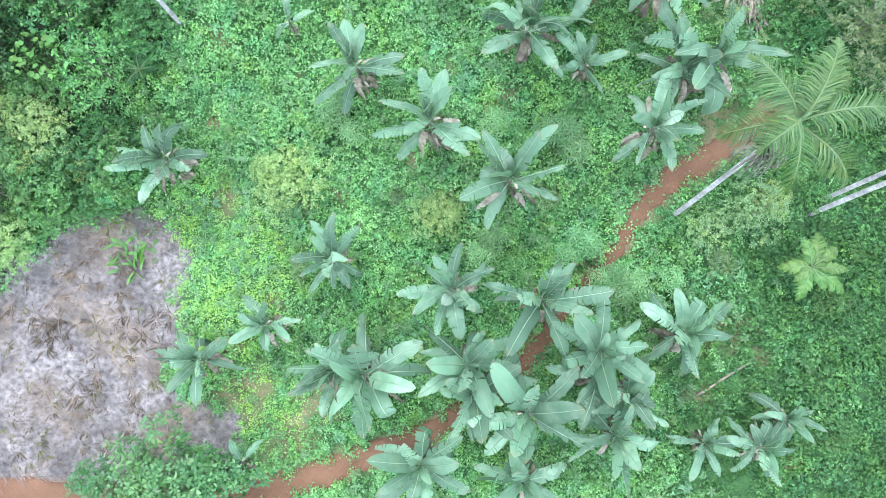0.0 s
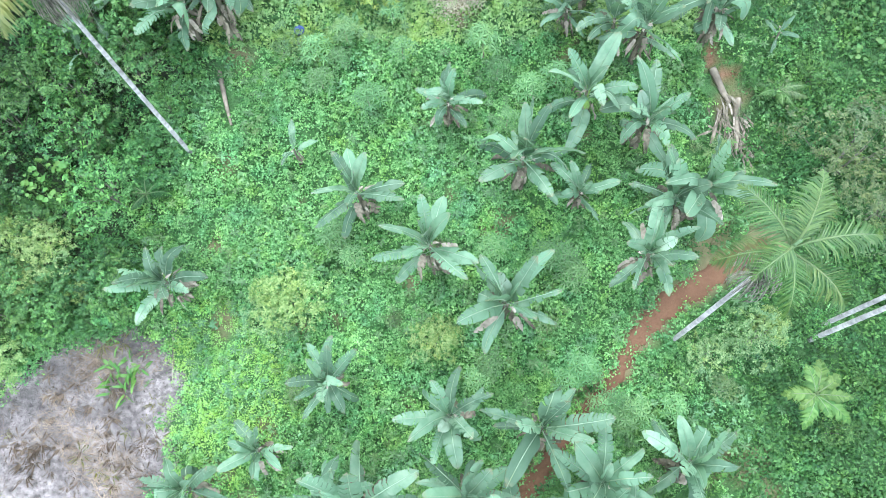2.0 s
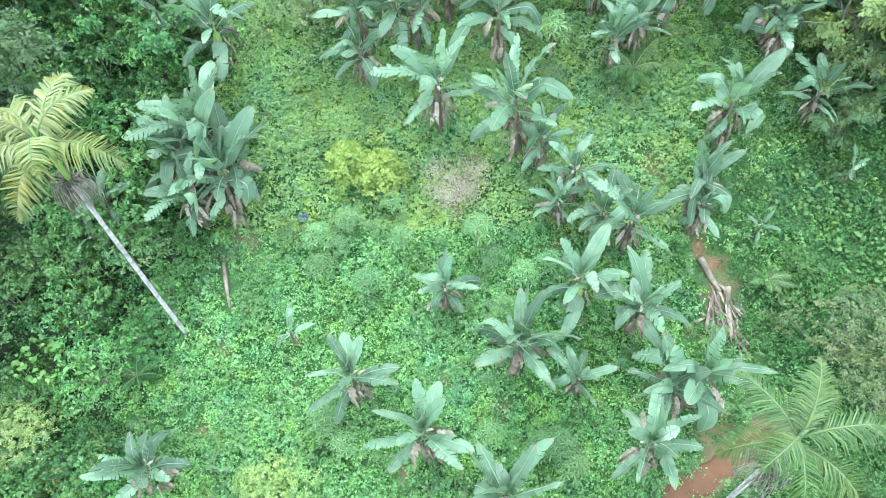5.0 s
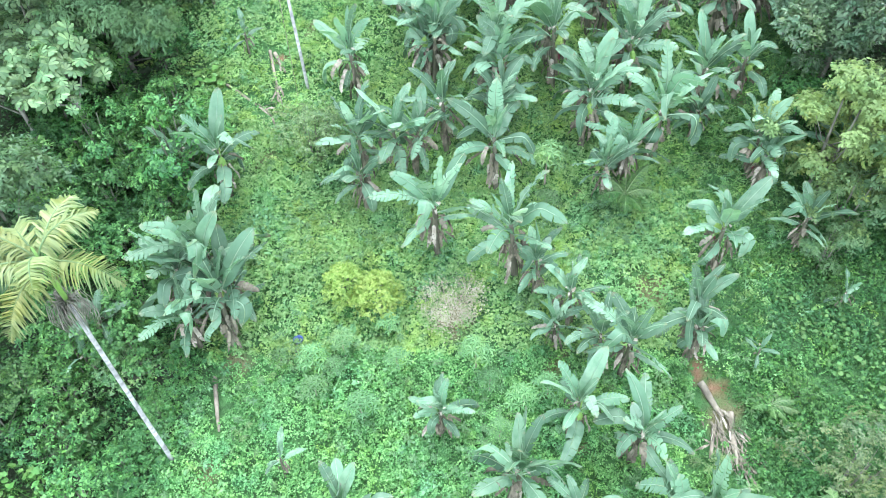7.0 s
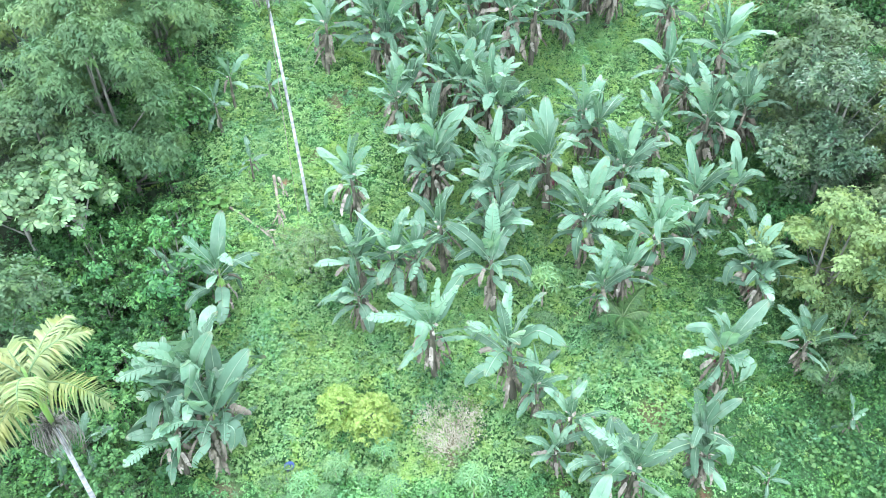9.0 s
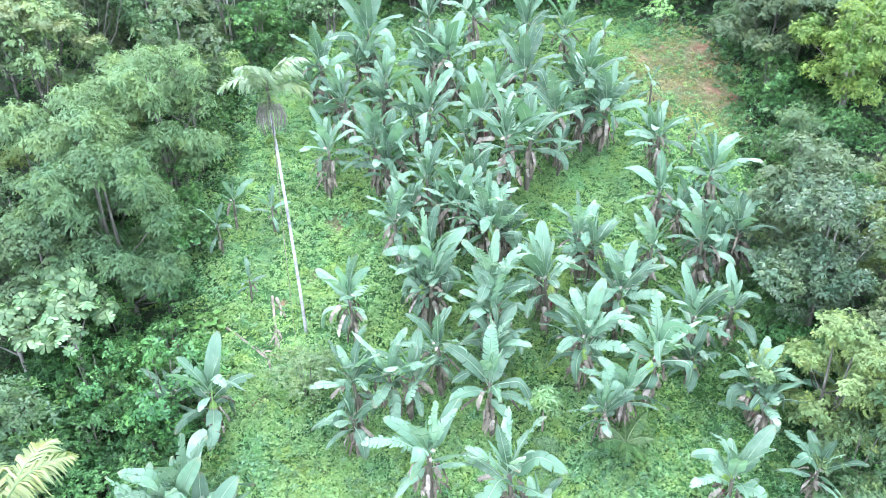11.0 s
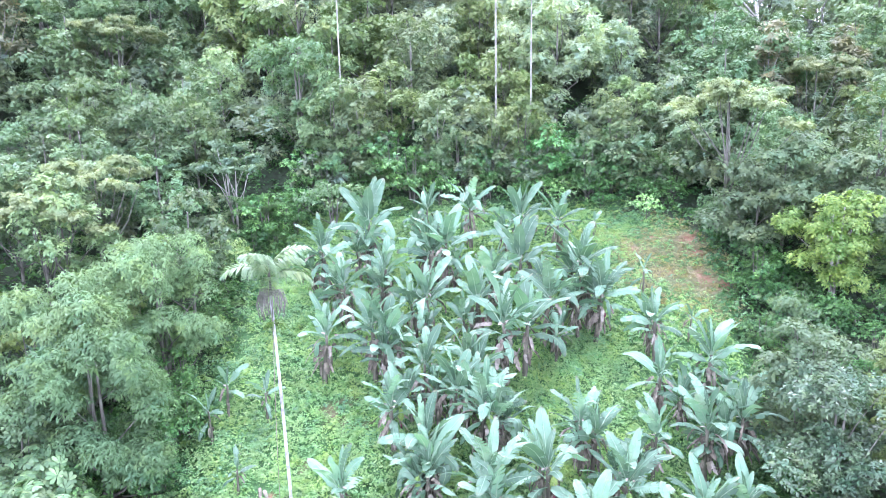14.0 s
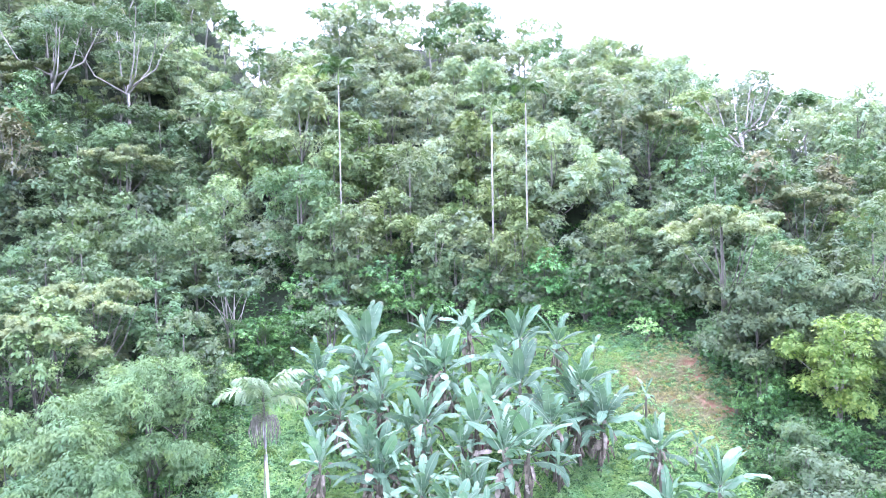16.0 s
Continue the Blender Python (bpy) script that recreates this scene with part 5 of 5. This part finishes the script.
for k in range(470):
    y = woods.uniform(45, 96) if k < 370 else woods.uniform(56, 72)
    x = woods.uniform(-0.7 * y, 0.68 * y)
    r = woods.uniform(1.0, 2.6)
    if float(clearing(x, y)) > -2.5 and y < 52.5:
        continue
    for i in range(9):
        d = unit(woods.normal(size=3)) * woods.uniform(0.3, 1.0)
        under["M_TREE" if k % 3 else "M_BAMBOO"].append((np.array([x, y, ground_z(x, y)]) + d * (r, r, r) + (0, 0, 1.1 * r), r * woods.uniform(0.3, 0.55), 0.75))
for k in range(46):
    x, y, r = woods.uniform(-13, 19), woods.uniform(51.6, 53.6), woods.uniform(0.9, 1.7)
    for i in range(9):
        d = unit(woods.normal(size=3)) * woods.uniform(0.3, 1.0)
        under["M_TREE" if k % 3 else "M_BAMBOO"].append((np.array([x, y, ground_z(x, y)]) + d * (r, r, r) + (0, 0, r), r * woods.uniform(0.3, 0.55), 0.75))
# understory also wears the leaf colours with haze mixed in
for key, mat in (("M_TREE", M_FAR_HAZED), ("M_BAMBOO", M_FAR_HAZED_PALE)):
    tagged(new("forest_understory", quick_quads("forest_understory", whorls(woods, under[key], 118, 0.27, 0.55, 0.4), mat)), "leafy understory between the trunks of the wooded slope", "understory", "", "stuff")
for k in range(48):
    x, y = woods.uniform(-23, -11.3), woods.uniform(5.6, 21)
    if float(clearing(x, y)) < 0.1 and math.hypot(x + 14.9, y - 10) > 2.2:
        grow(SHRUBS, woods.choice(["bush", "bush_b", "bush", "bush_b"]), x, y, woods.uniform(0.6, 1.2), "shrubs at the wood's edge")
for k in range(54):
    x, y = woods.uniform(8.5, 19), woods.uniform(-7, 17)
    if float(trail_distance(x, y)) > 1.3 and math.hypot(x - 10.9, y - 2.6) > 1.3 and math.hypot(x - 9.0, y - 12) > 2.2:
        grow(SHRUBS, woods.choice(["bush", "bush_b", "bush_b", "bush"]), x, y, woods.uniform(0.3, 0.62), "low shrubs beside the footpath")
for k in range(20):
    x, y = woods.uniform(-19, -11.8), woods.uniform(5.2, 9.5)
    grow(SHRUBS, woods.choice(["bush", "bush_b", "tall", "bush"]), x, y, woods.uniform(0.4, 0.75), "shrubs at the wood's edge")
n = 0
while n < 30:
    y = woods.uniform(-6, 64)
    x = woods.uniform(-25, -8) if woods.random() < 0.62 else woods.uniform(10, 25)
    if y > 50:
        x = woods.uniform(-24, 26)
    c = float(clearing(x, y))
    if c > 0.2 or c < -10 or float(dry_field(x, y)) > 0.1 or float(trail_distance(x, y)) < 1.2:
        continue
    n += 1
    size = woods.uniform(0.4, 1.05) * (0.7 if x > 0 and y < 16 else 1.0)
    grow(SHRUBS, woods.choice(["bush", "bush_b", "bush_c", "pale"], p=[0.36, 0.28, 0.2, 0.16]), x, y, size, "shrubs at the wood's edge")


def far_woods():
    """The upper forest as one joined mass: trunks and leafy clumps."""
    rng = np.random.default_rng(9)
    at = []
    for mat, name, label in ((M_FAR_HAZED, "far_woods", "dense green forest canopy along the crest"), (M_TREE_DARK, "dark_far_woods", "dark green forest canopy along the crest"), (M_FAR_HAZED_PALE, "pale_far_woods", "green forest canopy along the crest, paled for haze")):
        P, stems = [], []
        for k in range(150):
            y = rng.uniform(83, 122)
            x = rng.uniform(-0.9 * y, 0.8 * y)
            if any((x - a) ** 2 + (y - b) ** 2 < 9 for a, b in at):
                continue
            at.append((x, y))
            H, R = rng.uniform(6, 11), rng.uniform(2.4, 4.4)
            base = np.array([x, y, ground_z(x, y)])
            flat = rng.random() < 0.3
            blobs = []
            for i in range(24):
                d = unit(rng.normal(size=3)) * rng.uniform(0.4, 1.0)
                c = np.array([d[0] * R * (1.3 if flat else 1), d[1] * R, H * (0.85 if flat else 0.6) + d[2] * H * (0.14 if flat else 0.36)])
                blobs.append((base + c, R * rng.uniform(0.2, 0.42), 0.6))
            P.append(whorls(rng, blobs, 80, 0.35, 0.55, 0.4))
            stems.append(tube([base - (0, 0, 0.5), base + (rng.normal() * 0.4, 0, H * 0.5), base + (rng.normal() * 0.4, 0, H * 0.72)], (0.15, 0.11, 0.04), 5))
        ob = tagged(new(name, quick_quads(name, np.concatenate(P), mat)), label, "forest", "", "stuff")
        part("trunk", mesh_of("trunk", *joined(stems), [M_PALEBARK]), ob)


far_woods()


# ---- smaller plants and litter ----
def dead_bush(x, y, r, seed):
    """A low bush of dry tan twigs."""
    rng = np.random.default_rng(seed)
    tips = []
    top = thing("dead_bush", "dry tan withered bush among green weeds", "dead bush")
    top.matrix_basis = Matrix.Translation(stand(x, y))
    for i in range(90):
        a, q = rng.uniform(0, 6.28), r * math.sqrt(rng.random())
        b = np.array([math.cos(a) * q * 0.4, math.sin(a) * q * 0.4, 0.0])
        e = np.array([math.cos(a) * q, math.sin(a) * q, rng.uniform(0.6, 1.1)])
        m = (b + e) / 2 + rng.normal(size=3) * 0.08
        part("twig", mesh_of("twig", *tube([b, m, e, e + rng.normal(size=3) * 0.2], (0.007, 0.007, 0.006, 0.004), 4), [M_DEADTWIG]), top)
        tips.append(e + rng.normal(size=(30, 3)) * (0.17, 0.17, 0.12))
    P = np.concatenate(tips)
    part("dry_foliage", quick_quads("dry_foliage", leaf_quads(rng, P, rng.normal(size=P.shape) + (0, 0, 1), 0.07, 0.035), M_DEADTWIG), top, "shrivelled pale leaves")


dead_bush(-0.4, 16.4, 1.2, 1)

def star_leaves(rng, centres, dirs, size, fingers, slim):
    """Palmate leaves: narrow fingers that spread from each leaf's centre."""
    q = []
    for c, d in zip(centres, dirs):
        n = unit(np.array([d[0] * 0.5, d[1] * 0.5, 1.0]) + rng.normal(size=3) * 0.15)
        a = unit(np.cross(n, (0.3, 0.9, 0.1)))
        b = np.cross(n, a)
        t0 = rng.uniform(0, 6.28)
        for k in range(fingers):
            t = t0 + 6.28 * k / fingers
            f = math.cos(t) * a + math.sin(t) * b
            s = np.cross(n, f)
            L = size * rng.uniform(0.8, 1.15)
            q.append([c, c + f * L * 0.55 + s * L * slim - n * 0.03 * L, c + f * L - n * 0.25 * L, c + f * L * 0.55 - s * L * slim - n * 0.03 * L])
    return np.array(q)


def cassava(seed, H, leaves, size, fingers, slim, mat, name, label, category, bark, spread=0.45):
    rng = np.random.default_rng(seed)
    top = thing(name, label, category)
    stem = [(0.04 * math.sin(3 * t), 0.04 * t, -0.05 + H * t) for t in np.linspace(0, 1, 6)]
    part("stem", mesh_of("stem", *tube(stem, np.linspace(0.03, 0.014, 6) * (H / 1.2), 6), [bark]), top)
    az, f = np.arange(leaves) * 2.4, np.sqrt((np.arange(leaves) + 0.5) / leaves)
    C = np.stack([np.cos(az) * f * spread, np.sin(az) * f * spread, H + 0.2 - 0.4 * f * f * (spread / 0.45) ** 0.8 + rng.normal(size=leaves) * 0.13 * spread], -1)
    stalks = [tube([(0.0, 0.0, H - 0.25 * g), tuple(c)], (0.008, 0.005), 3) for c, g in zip(C, f)]
    part("foliage", quick_quads("foliage", star_leaves(rng, C, C * (1, 1, 0), size, fingers, slim), mat), top)
    part("leafstalk", mesh_of("leafstalk", *joined(stalks), [mat]), top)
    return top


def rosettes():
    """Low star-leaved weeds all over the plot."""
    rng = np.random.default_rng(21)
    x, y = sow(rng, 4.2, lambda x, y: open_ground(x, y) * (0.25 + 0.75 * soft(ragged(x + 1, y - 4, 0.4), -0.2, 0.6)) * soft(clearing(x, y), -1, 0.5) * np.interp(y, (16, 30), (1, 0.35)))
    P = np.stack([x, y, terrain(x, y) + rng.uniform(0.3, 0.62, len(x))], -1)
    q = star_leaves(rng, P, 0.6 * rng.normal(size=P.shape), 0.2, 6, 0.2)
    tagged(new("rosette_weeds", quick_quads("rosette_weeds", q, M_CASSAVA)), "pale star-leaved rosette weeds standing out of the carpet", "undergrowth", "", "stuff")


rosettes()
CASSAVA = [cassava(s, h, 17, 0.21, 7, 0.12, M_CASSAVA, "cassava_plant", "cassava plant with pale star-shaped leaves among the weeds", "cassava plant", M_CUT) for s, h in ((1, 0.8), (2, 1.1), (3, 0.95))]
spots = [(0.4, 3.7), (0.0, 3.2), (3.8, 3.5), (6.5, 2.3), (4.6, 2.5), (2.2, 7.2), (3.0, 7.2), (-4.9, 8.3), (0.9, 13.7), (-5.5, 14.5), (-2.8, 15.8), (3.5, 3.6), (3.0, 3.2), (-4.8, 8.0), (-4.3, 7.4), (4.1, 2.3), (4.8, 1.9), (5.8, 1.5), (5.3, 2.2), (-4.7, 14.2), (-5.3, 13.4), (2.4, 7.4), (3.3, 6.6),
         (0.6, 7.6), (2.0, 13.0), (2.9, 13.3), (-3.6, 12.6), (1.2, 11.9), (-2.4, 14.3), (3.4, 20.6)]
for x, y in spots:
    copy_thing(CASSAVA[pick.randrange(3)], upright(x, y, pick.uniform(0.9, 1.25), pick.uniform(0, 6.28)))["group"] = "cassava plants"
PAPAYA = cassava(5, 2.2, 16, 0.42, 8, 0.12, M_CASSAVA, "papaya_tree", "slim papaya with a star-leaved pale crown", "papaya tree", M_CUT, 0.75)
for x, y, size in ((0.4, 14.4, 0.75), (-4.4, 14.9, 0.6), (3.4, 21.6, 0.9)):
    copy_thing(PAPAYA, upright(x, y, size, pick.uniform(0, 6.28)))["group"] = "papaya trees"


def lobed_leaf(rng, size):
    """One umbrella leaf: nine blunt fingers, widest towards their ends."""
    q = []
    for k in range(9):
        t = 6.28 * (k + 0.5) / 9.6 + rng.normal() * 0.05
        f, s = np.array([math.cos(t), math.sin(t), 0]), np.array([-math.sin(t), math.cos(t), 0])
        L, w = size * (1 - 0.3 * abs(k - 4) / 4) * rng.uniform(0.9, 1.08), 0.19 * size
        at = lambda u, v: f * L * u + s * w * v - np.array([0, 0, L * (0.36 * u * u + 0.02 * abs(v))])
        q.append([at(0.04, 0), at(0.45, 0.62), at(0.8, 0.95), at(1.0, 0.25), at(0.97, -0.4), at(0.78, -0.95), at(0.42, -0.6)])
    return quick_quads("leaf", np.array(q), M_CECROPIA)


def cecropia(x, y, H, lean, arms, seed):
    rng = np.random.default_rng(seed)
    top = thing("cecropia_tree", "slender pale-stemmed tree with large lobed grey-green leaves", "tree", "forest trees")
    top.matrix_basis = Matrix.Translation(stand(x, y, 0.2))
    L = np.array([*lean, 0.0])
    trunk = [L * t * t + np.array([0.05 * math.sin(4 * t), 0, H * t]) for t in np.linspace(0, 1, 7)]
    part("trunk", mesh_of("trunk", *tube(trunk, np.linspace(0.10, 0.05, 7), 8), [M_PALEBARK]), top)
    leaves = [lobed_leaf(rng, v) for v in (0.3, 0.36, 0.42, 0.47)]
    for i in range(arms):
        a = i * 2.4 + rng.normal() * 0.2
        r = 1.75 * math.sqrt((i + 0.2) / arms)
        b = trunk[3 + i % 3]
        e = trunk[6] + np.array([math.cos(a) * r, math.sin(a) * r, 0.4 - 0.42 * r + rng.uniform(-0.9, 0.4)])
        m = (b + e) / 2 + np.array([math.cos(a), math.sin(a), -0.4]) * 0.2 * r
        limb = part("limb", mesh_of("limb", *tube([b, m, e], (0.045, 0.035, 0.025), 6), [M_PALEBARK]), top)
        for k in range(12):
            t, out = k * 2.4 + rng.uniform(0, 0.5), 0.12 + 0.55 * math.sqrt(k / 12)
            c = Vector(e) + Vector((math.cos(t) * out, math.sin(t) * out, 0.3 - 1.1 * out * out + rng.normal() * 0.14))
            leaf = part("leaf", leaves[int(rng.integers(4))], limb)
            leaf.matrix_basis = Matrix.Translation(c) @ Matrix.Rotation(t, 4, "Z") @ Matrix.Rotation(0.2 + 0.8 * out + rng.normal() * 0.3, 4, "Y") @ Matrix.Rotation(rng.normal() * 0.3, 4, "X")


cecropia(-15.4, 23.5, 4.3, (-0.2, 0.2), 13, 6)
cecropia(-16.6, 25.0, 4.3, (0.1, 0.2), 11, 7)
cecropia(-17.6, 23.2, 4.4, (0.0, -0.2), 10, 8)
for ob in (*CASSAVA, PAPAYA):
    for o in (*ob.children_recursive, ob):
        bpy.data.objects.remove(o)


def fern(name, label, category, x, y, H, n, L, mat, seed, rise=50, wide=0.014, close=3):
    rng = np.random.default_rng(seed)
    top = thing(name, label, category)
    top.matrix_basis = Matrix.Translation(stand(x, y))
    part("stem", mesh_of("stem", *tube([(0, 0, -0.1), (0.02, 0, H * 0.5), (0, 0.02, H)], (0.07, 0.06, 0.05), 8), [M_BARK]), top)
    for i in range(n):
        ob = part("frond", frond(rng, L * rng.uniform(0.65, 1.15), mat, (radians(rise + rng.normal() * 8), radians(rng.uniform(55, 80))), wide, close, 0.3), top)
        ob.matrix_basis = Matrix.Translation((0, 0, H)) @ Matrix.Rotation(6.28 * i / n + rng.normal() * 0.2, 4, "Z")


fern("tree_fern", "green tree fern over dark undergrowth", "tree fern", 10.9, 2.6, 1.4, 9, 1.2, M_FERN, 1, 42, 0.045, 1)
fern("young_palm", "young bright green palm among plantains", "palm", 6.4, 20.4, 1.0, 8, 1.5, M_FROND, 2)
fern("young_palm", "young dark green palm at the forest edge", "palm", -12.6, 47.0, 1.6, 10, 2.6, M_FROND, 3)
fern("fern", "spiky fern beside the weeds", "fern", 10.6, 12.8, 0.4, 9, 0.9, M_FROND, 4)
fern("fern", "drooping fern in dark undergrowth", "fern", -11.8, 9.8, 0.4, 8, 0.9, M_DARKWEED, 5)
fern("fern", "drooping fern in dark undergrowth", "fern", -13.4, 12.0, 0.4, 8, 0.9, M_DARKWEED, 6)


def broad_patch(name, label, x, y, r, n, size, mat, seed, tall=0.7):
    """A stand of heart-shaped leaves on stalks."""
    rng = np.random.default_rng(seed)
    top = thing(name, label, "plant")
    top.matrix_basis = Matrix.Translation(stand(x, y))
    for i in range(n):
        a, d = rng.uniform(0, 6.28), r * math.sqrt(rng.random())
        p = np.array([math.cos(a) * d, math.sin(a) * d, 0])
        z = tall * rng.uniform(0.6, 1.1) + ground_z(x + p[0], y + p[1]) - ground_z(x, y)
        s, yaw = size * rng.uniform(0.6, 1.15), rng.uniform(0, 6.28)
        V = [(0, 0, 0)] + [(s * rr * math.cos(t), s * rr * math.sin(t) * 0.95, -0.12 * s * abs(math.cos(t)) + 0.1 * s * abs(math.sin(t))) for t, rr in ((k * 6.283 / 12, 0.36 + 0.2 * math.cos(k * 6.283 / 24) ** 2 - (0.22 if k == 6 else 0)) for k in range(12))]
        F = [(0, 1 + k, 1 + (k + 1) % 12) for k in range(12)]
        o = len(V)
        v, f = tube([(-0.05 * s, 0, 0), (-0.1, 0, -z * 0.9)], (0.008, 0.012), 4)
        ob = part("leaf", mesh_of("leaf", V + v, F + [tuple(k + o for k in t) for t in f], [mat]), top)
        ob.matrix_basis = Matrix.Translation((p[0], p[1], z)) @ Matrix.Rotation(yaw, 4, "Z") @ Matrix.Rotation(rng.normal() * 0.25, 4, "X")


broad_patch("taro_patch", "patch of rounded lime-green taro leaves in dark undergrowth", -14.9, 10.0, 0.9, 46, 0.26, M_TARO, 1, 1.5)
broad_patch("taro_patch", "patch of rounded lime-green taro leaves in dark undergrowth", -10.9, 26.2, 0.8, 16, 0.4, M_TARO, 2)
broad_patch("vine_patch", "heart-leaved vine sprawling over weeds", 13.0, 16.6, 1.6, 90, 0.2, M_SHADY, 3, 0.55)
broad_patch("vine_patch", "heart-leaved vine sprawling over weeds", 14.6, 14.2, 1.6, 90, 0.2, M_SHADY, 4, 0.6)
broad_patch("vine_patch", "heart-leaved vine sprawling over weeds", 11.8, -1.0, 1.5, 60, 0.18, M_DARKWEED, 6, 0.5)


def lily_clump(x, y, n, seed):
    """A clump of broad arching leaves."""
    rng = np.random.default_rng(seed)
    top = thing("grassy_clump", "clump of broad arching green leaves on the cleared plot", "plant")
    top.matrix_basis = Matrix.Translation(stand(x, y))
    for i in range(n):
        a, r = rng.uniform(0, 6.28), 0.75 * math.sqrt(rng.random())
        at = Vector((r * math.cos(a), r * math.sin(a), ground_z(x + r * math.cos(a), y + r * math.sin(a)) - ground_z(x, y)))
        leaf_part("leaf", rng, top, at, rng.uniform(0, 6.28), [M_TARO, M_TARO], L=rng.uniform(0.5, 0.9), W=rng.uniform(0.09, 0.15), elev=radians(rng.uniform(35, 80)), bend=radians(rng.uniform(40, 100)), torn=0.0, n=8, rib=False, snap=0.0)


lily_clump(-12.6, 3.5, 44, 3)


def felled(label, a, b, r, seed, leaves, lift=0.0):
    """A cut plantain stem lying on the slope, with a few withered leaves on it."""
    rng = np.random.default_rng(seed)
    A, B = stand(*a, -r * 0.7), stand(*b, -r * 0.7 - lift)
    top = thing("felled_stem", label, "felled stem", "felled plantain stems")
    top.matrix_basis = Matrix.Translation(A)
    D = B - A
    pts = [D * t + Vector((0, 0, 0.04 * math.sin(6 * t + seed))) for t in np.linspace(0, 1, 7)]
    part("stem", mesh_of("stem", *tube(pts, r * np.array([1, 1.05, 0.95, 0.9, 0.8, 0.7, 0.5]), 9), [M_CUT]), top)
    yaw = math.atan2(D.y, D.x)
    for i in range(leaves):
        leaf_part("dead_leaf", rng, top, D * rng.uniform(0.5, 1.0) + Vector((0, 0, 0.06)), yaw + rng.normal() * 0.35, [(M_ASHLEAF, M_DRY, M_DRY)[i % 3]] * 2, "withered leaf", L=rng.uniform(0.5, 1.1), W=rng.uniform(0.06, 0.15), elev=radians(rng.uniform(-8, 22)), bend=radians(rng.uniform(10, 40)), torn=0.7)


for k, (r, n) in enumerate(((0.13, 1), (0.12, 1), (0.08, 1))):
    felled("felled grey-tan plantain stem beside bare red earth", *FELLED[k], r, k + 1, n)


def leaf_heap():
    """Withered leaves thrown down round the felled stems."""
    rng = np.random.default_rng(31)
    top = thing("leaf_heap", "heap of withered grey-tan plantain leaves on weeds", "leaf heap")
    top.matrix_basis = Matrix.Translation(stand(8.9, 12.2, 0))
    for i in range(96):
        t = rng.uniform(0, 1)
        x, y = 8.75 + 0.75 * t + rng.normal() * 0.24, 12.9 - 1.9 * t + rng.normal() * 0.2
        at = stand(x, y, -0.06 - 0.12 * rng.random()) - stand(8.9, 12.2, 0)
        leaf_part("dead_leaf", rng, top, at, -1.25 + rng.normal() * 0.3, [(M_ASHLEAF, M_DRY, M_ASHLEAF, M_BRACT, M_DRY)[i % 5]] * 2, L=rng.uniform(0.5, 1.05), W=rng.uniform(0.045, 0.11), elev=radians(rng.uniform(-18, 4)), bend=radians(rng.uniform(0, 20)), torn=0.6, n=7)


leaf_heap()
felled("bare cut plantain stem lying in the weeds", *FELLED[3], 0.09, 4, 0)
felled("cut plantain stem with dry leaves lying in weeds", *FELLED[4], 0.075, 5, 7)
felled("cut plantain stem with dry leaves lying in weeds", *FELLED[5], 0.07, 6, 7)
felled("short cut plantain stem lying in weeds", *FELLED[6], 0.085, 8, 1)
felled("fallen dead branch beside the plantains", *FELLED[7], 0.05, 7, 0, 0.45)
felled("thin dead stalk lying at the edge of the plot", (-10.9, 4.9), (-10.9, 3.4), 0.035, 9, 0)


def blue_tub():
    top = thing("blue_tub", "small blue plastic tub lying in the weeds", "tub")
    top.matrix_basis = Matrix.Translation(stand(-6.2, 15.4, -0.12))
    prof = ((0.0, 0.0), (0.13, 0.0), (0.17, 0.26), (0.19, 0.26), (0.19, 0.28), (0.16, 0.28), (0.12, 0.03), (0.0, 0.03))
    V = [(r * math.cos(6.283 * k / 16), r * math.sin(6.283 * k / 16), z) for r, z in prof for k in range(16)]
    F = [(i * 16 + k, i * 16 + (k + 1) % 16, (i + 1) * 16 + (k + 1) % 16, (i + 1) * 16 + k) for i in range(len(prof) - 1) for k in range(16)]
    part("body", mesh_of("body", V, F, [M_BLUE]), top)


blue_tub()
for ob in (*TREES.values(), *SHRUBS.values()):
    for o in (*ob.children_recursive, ob):
        bpy.data.objects.remove(o)
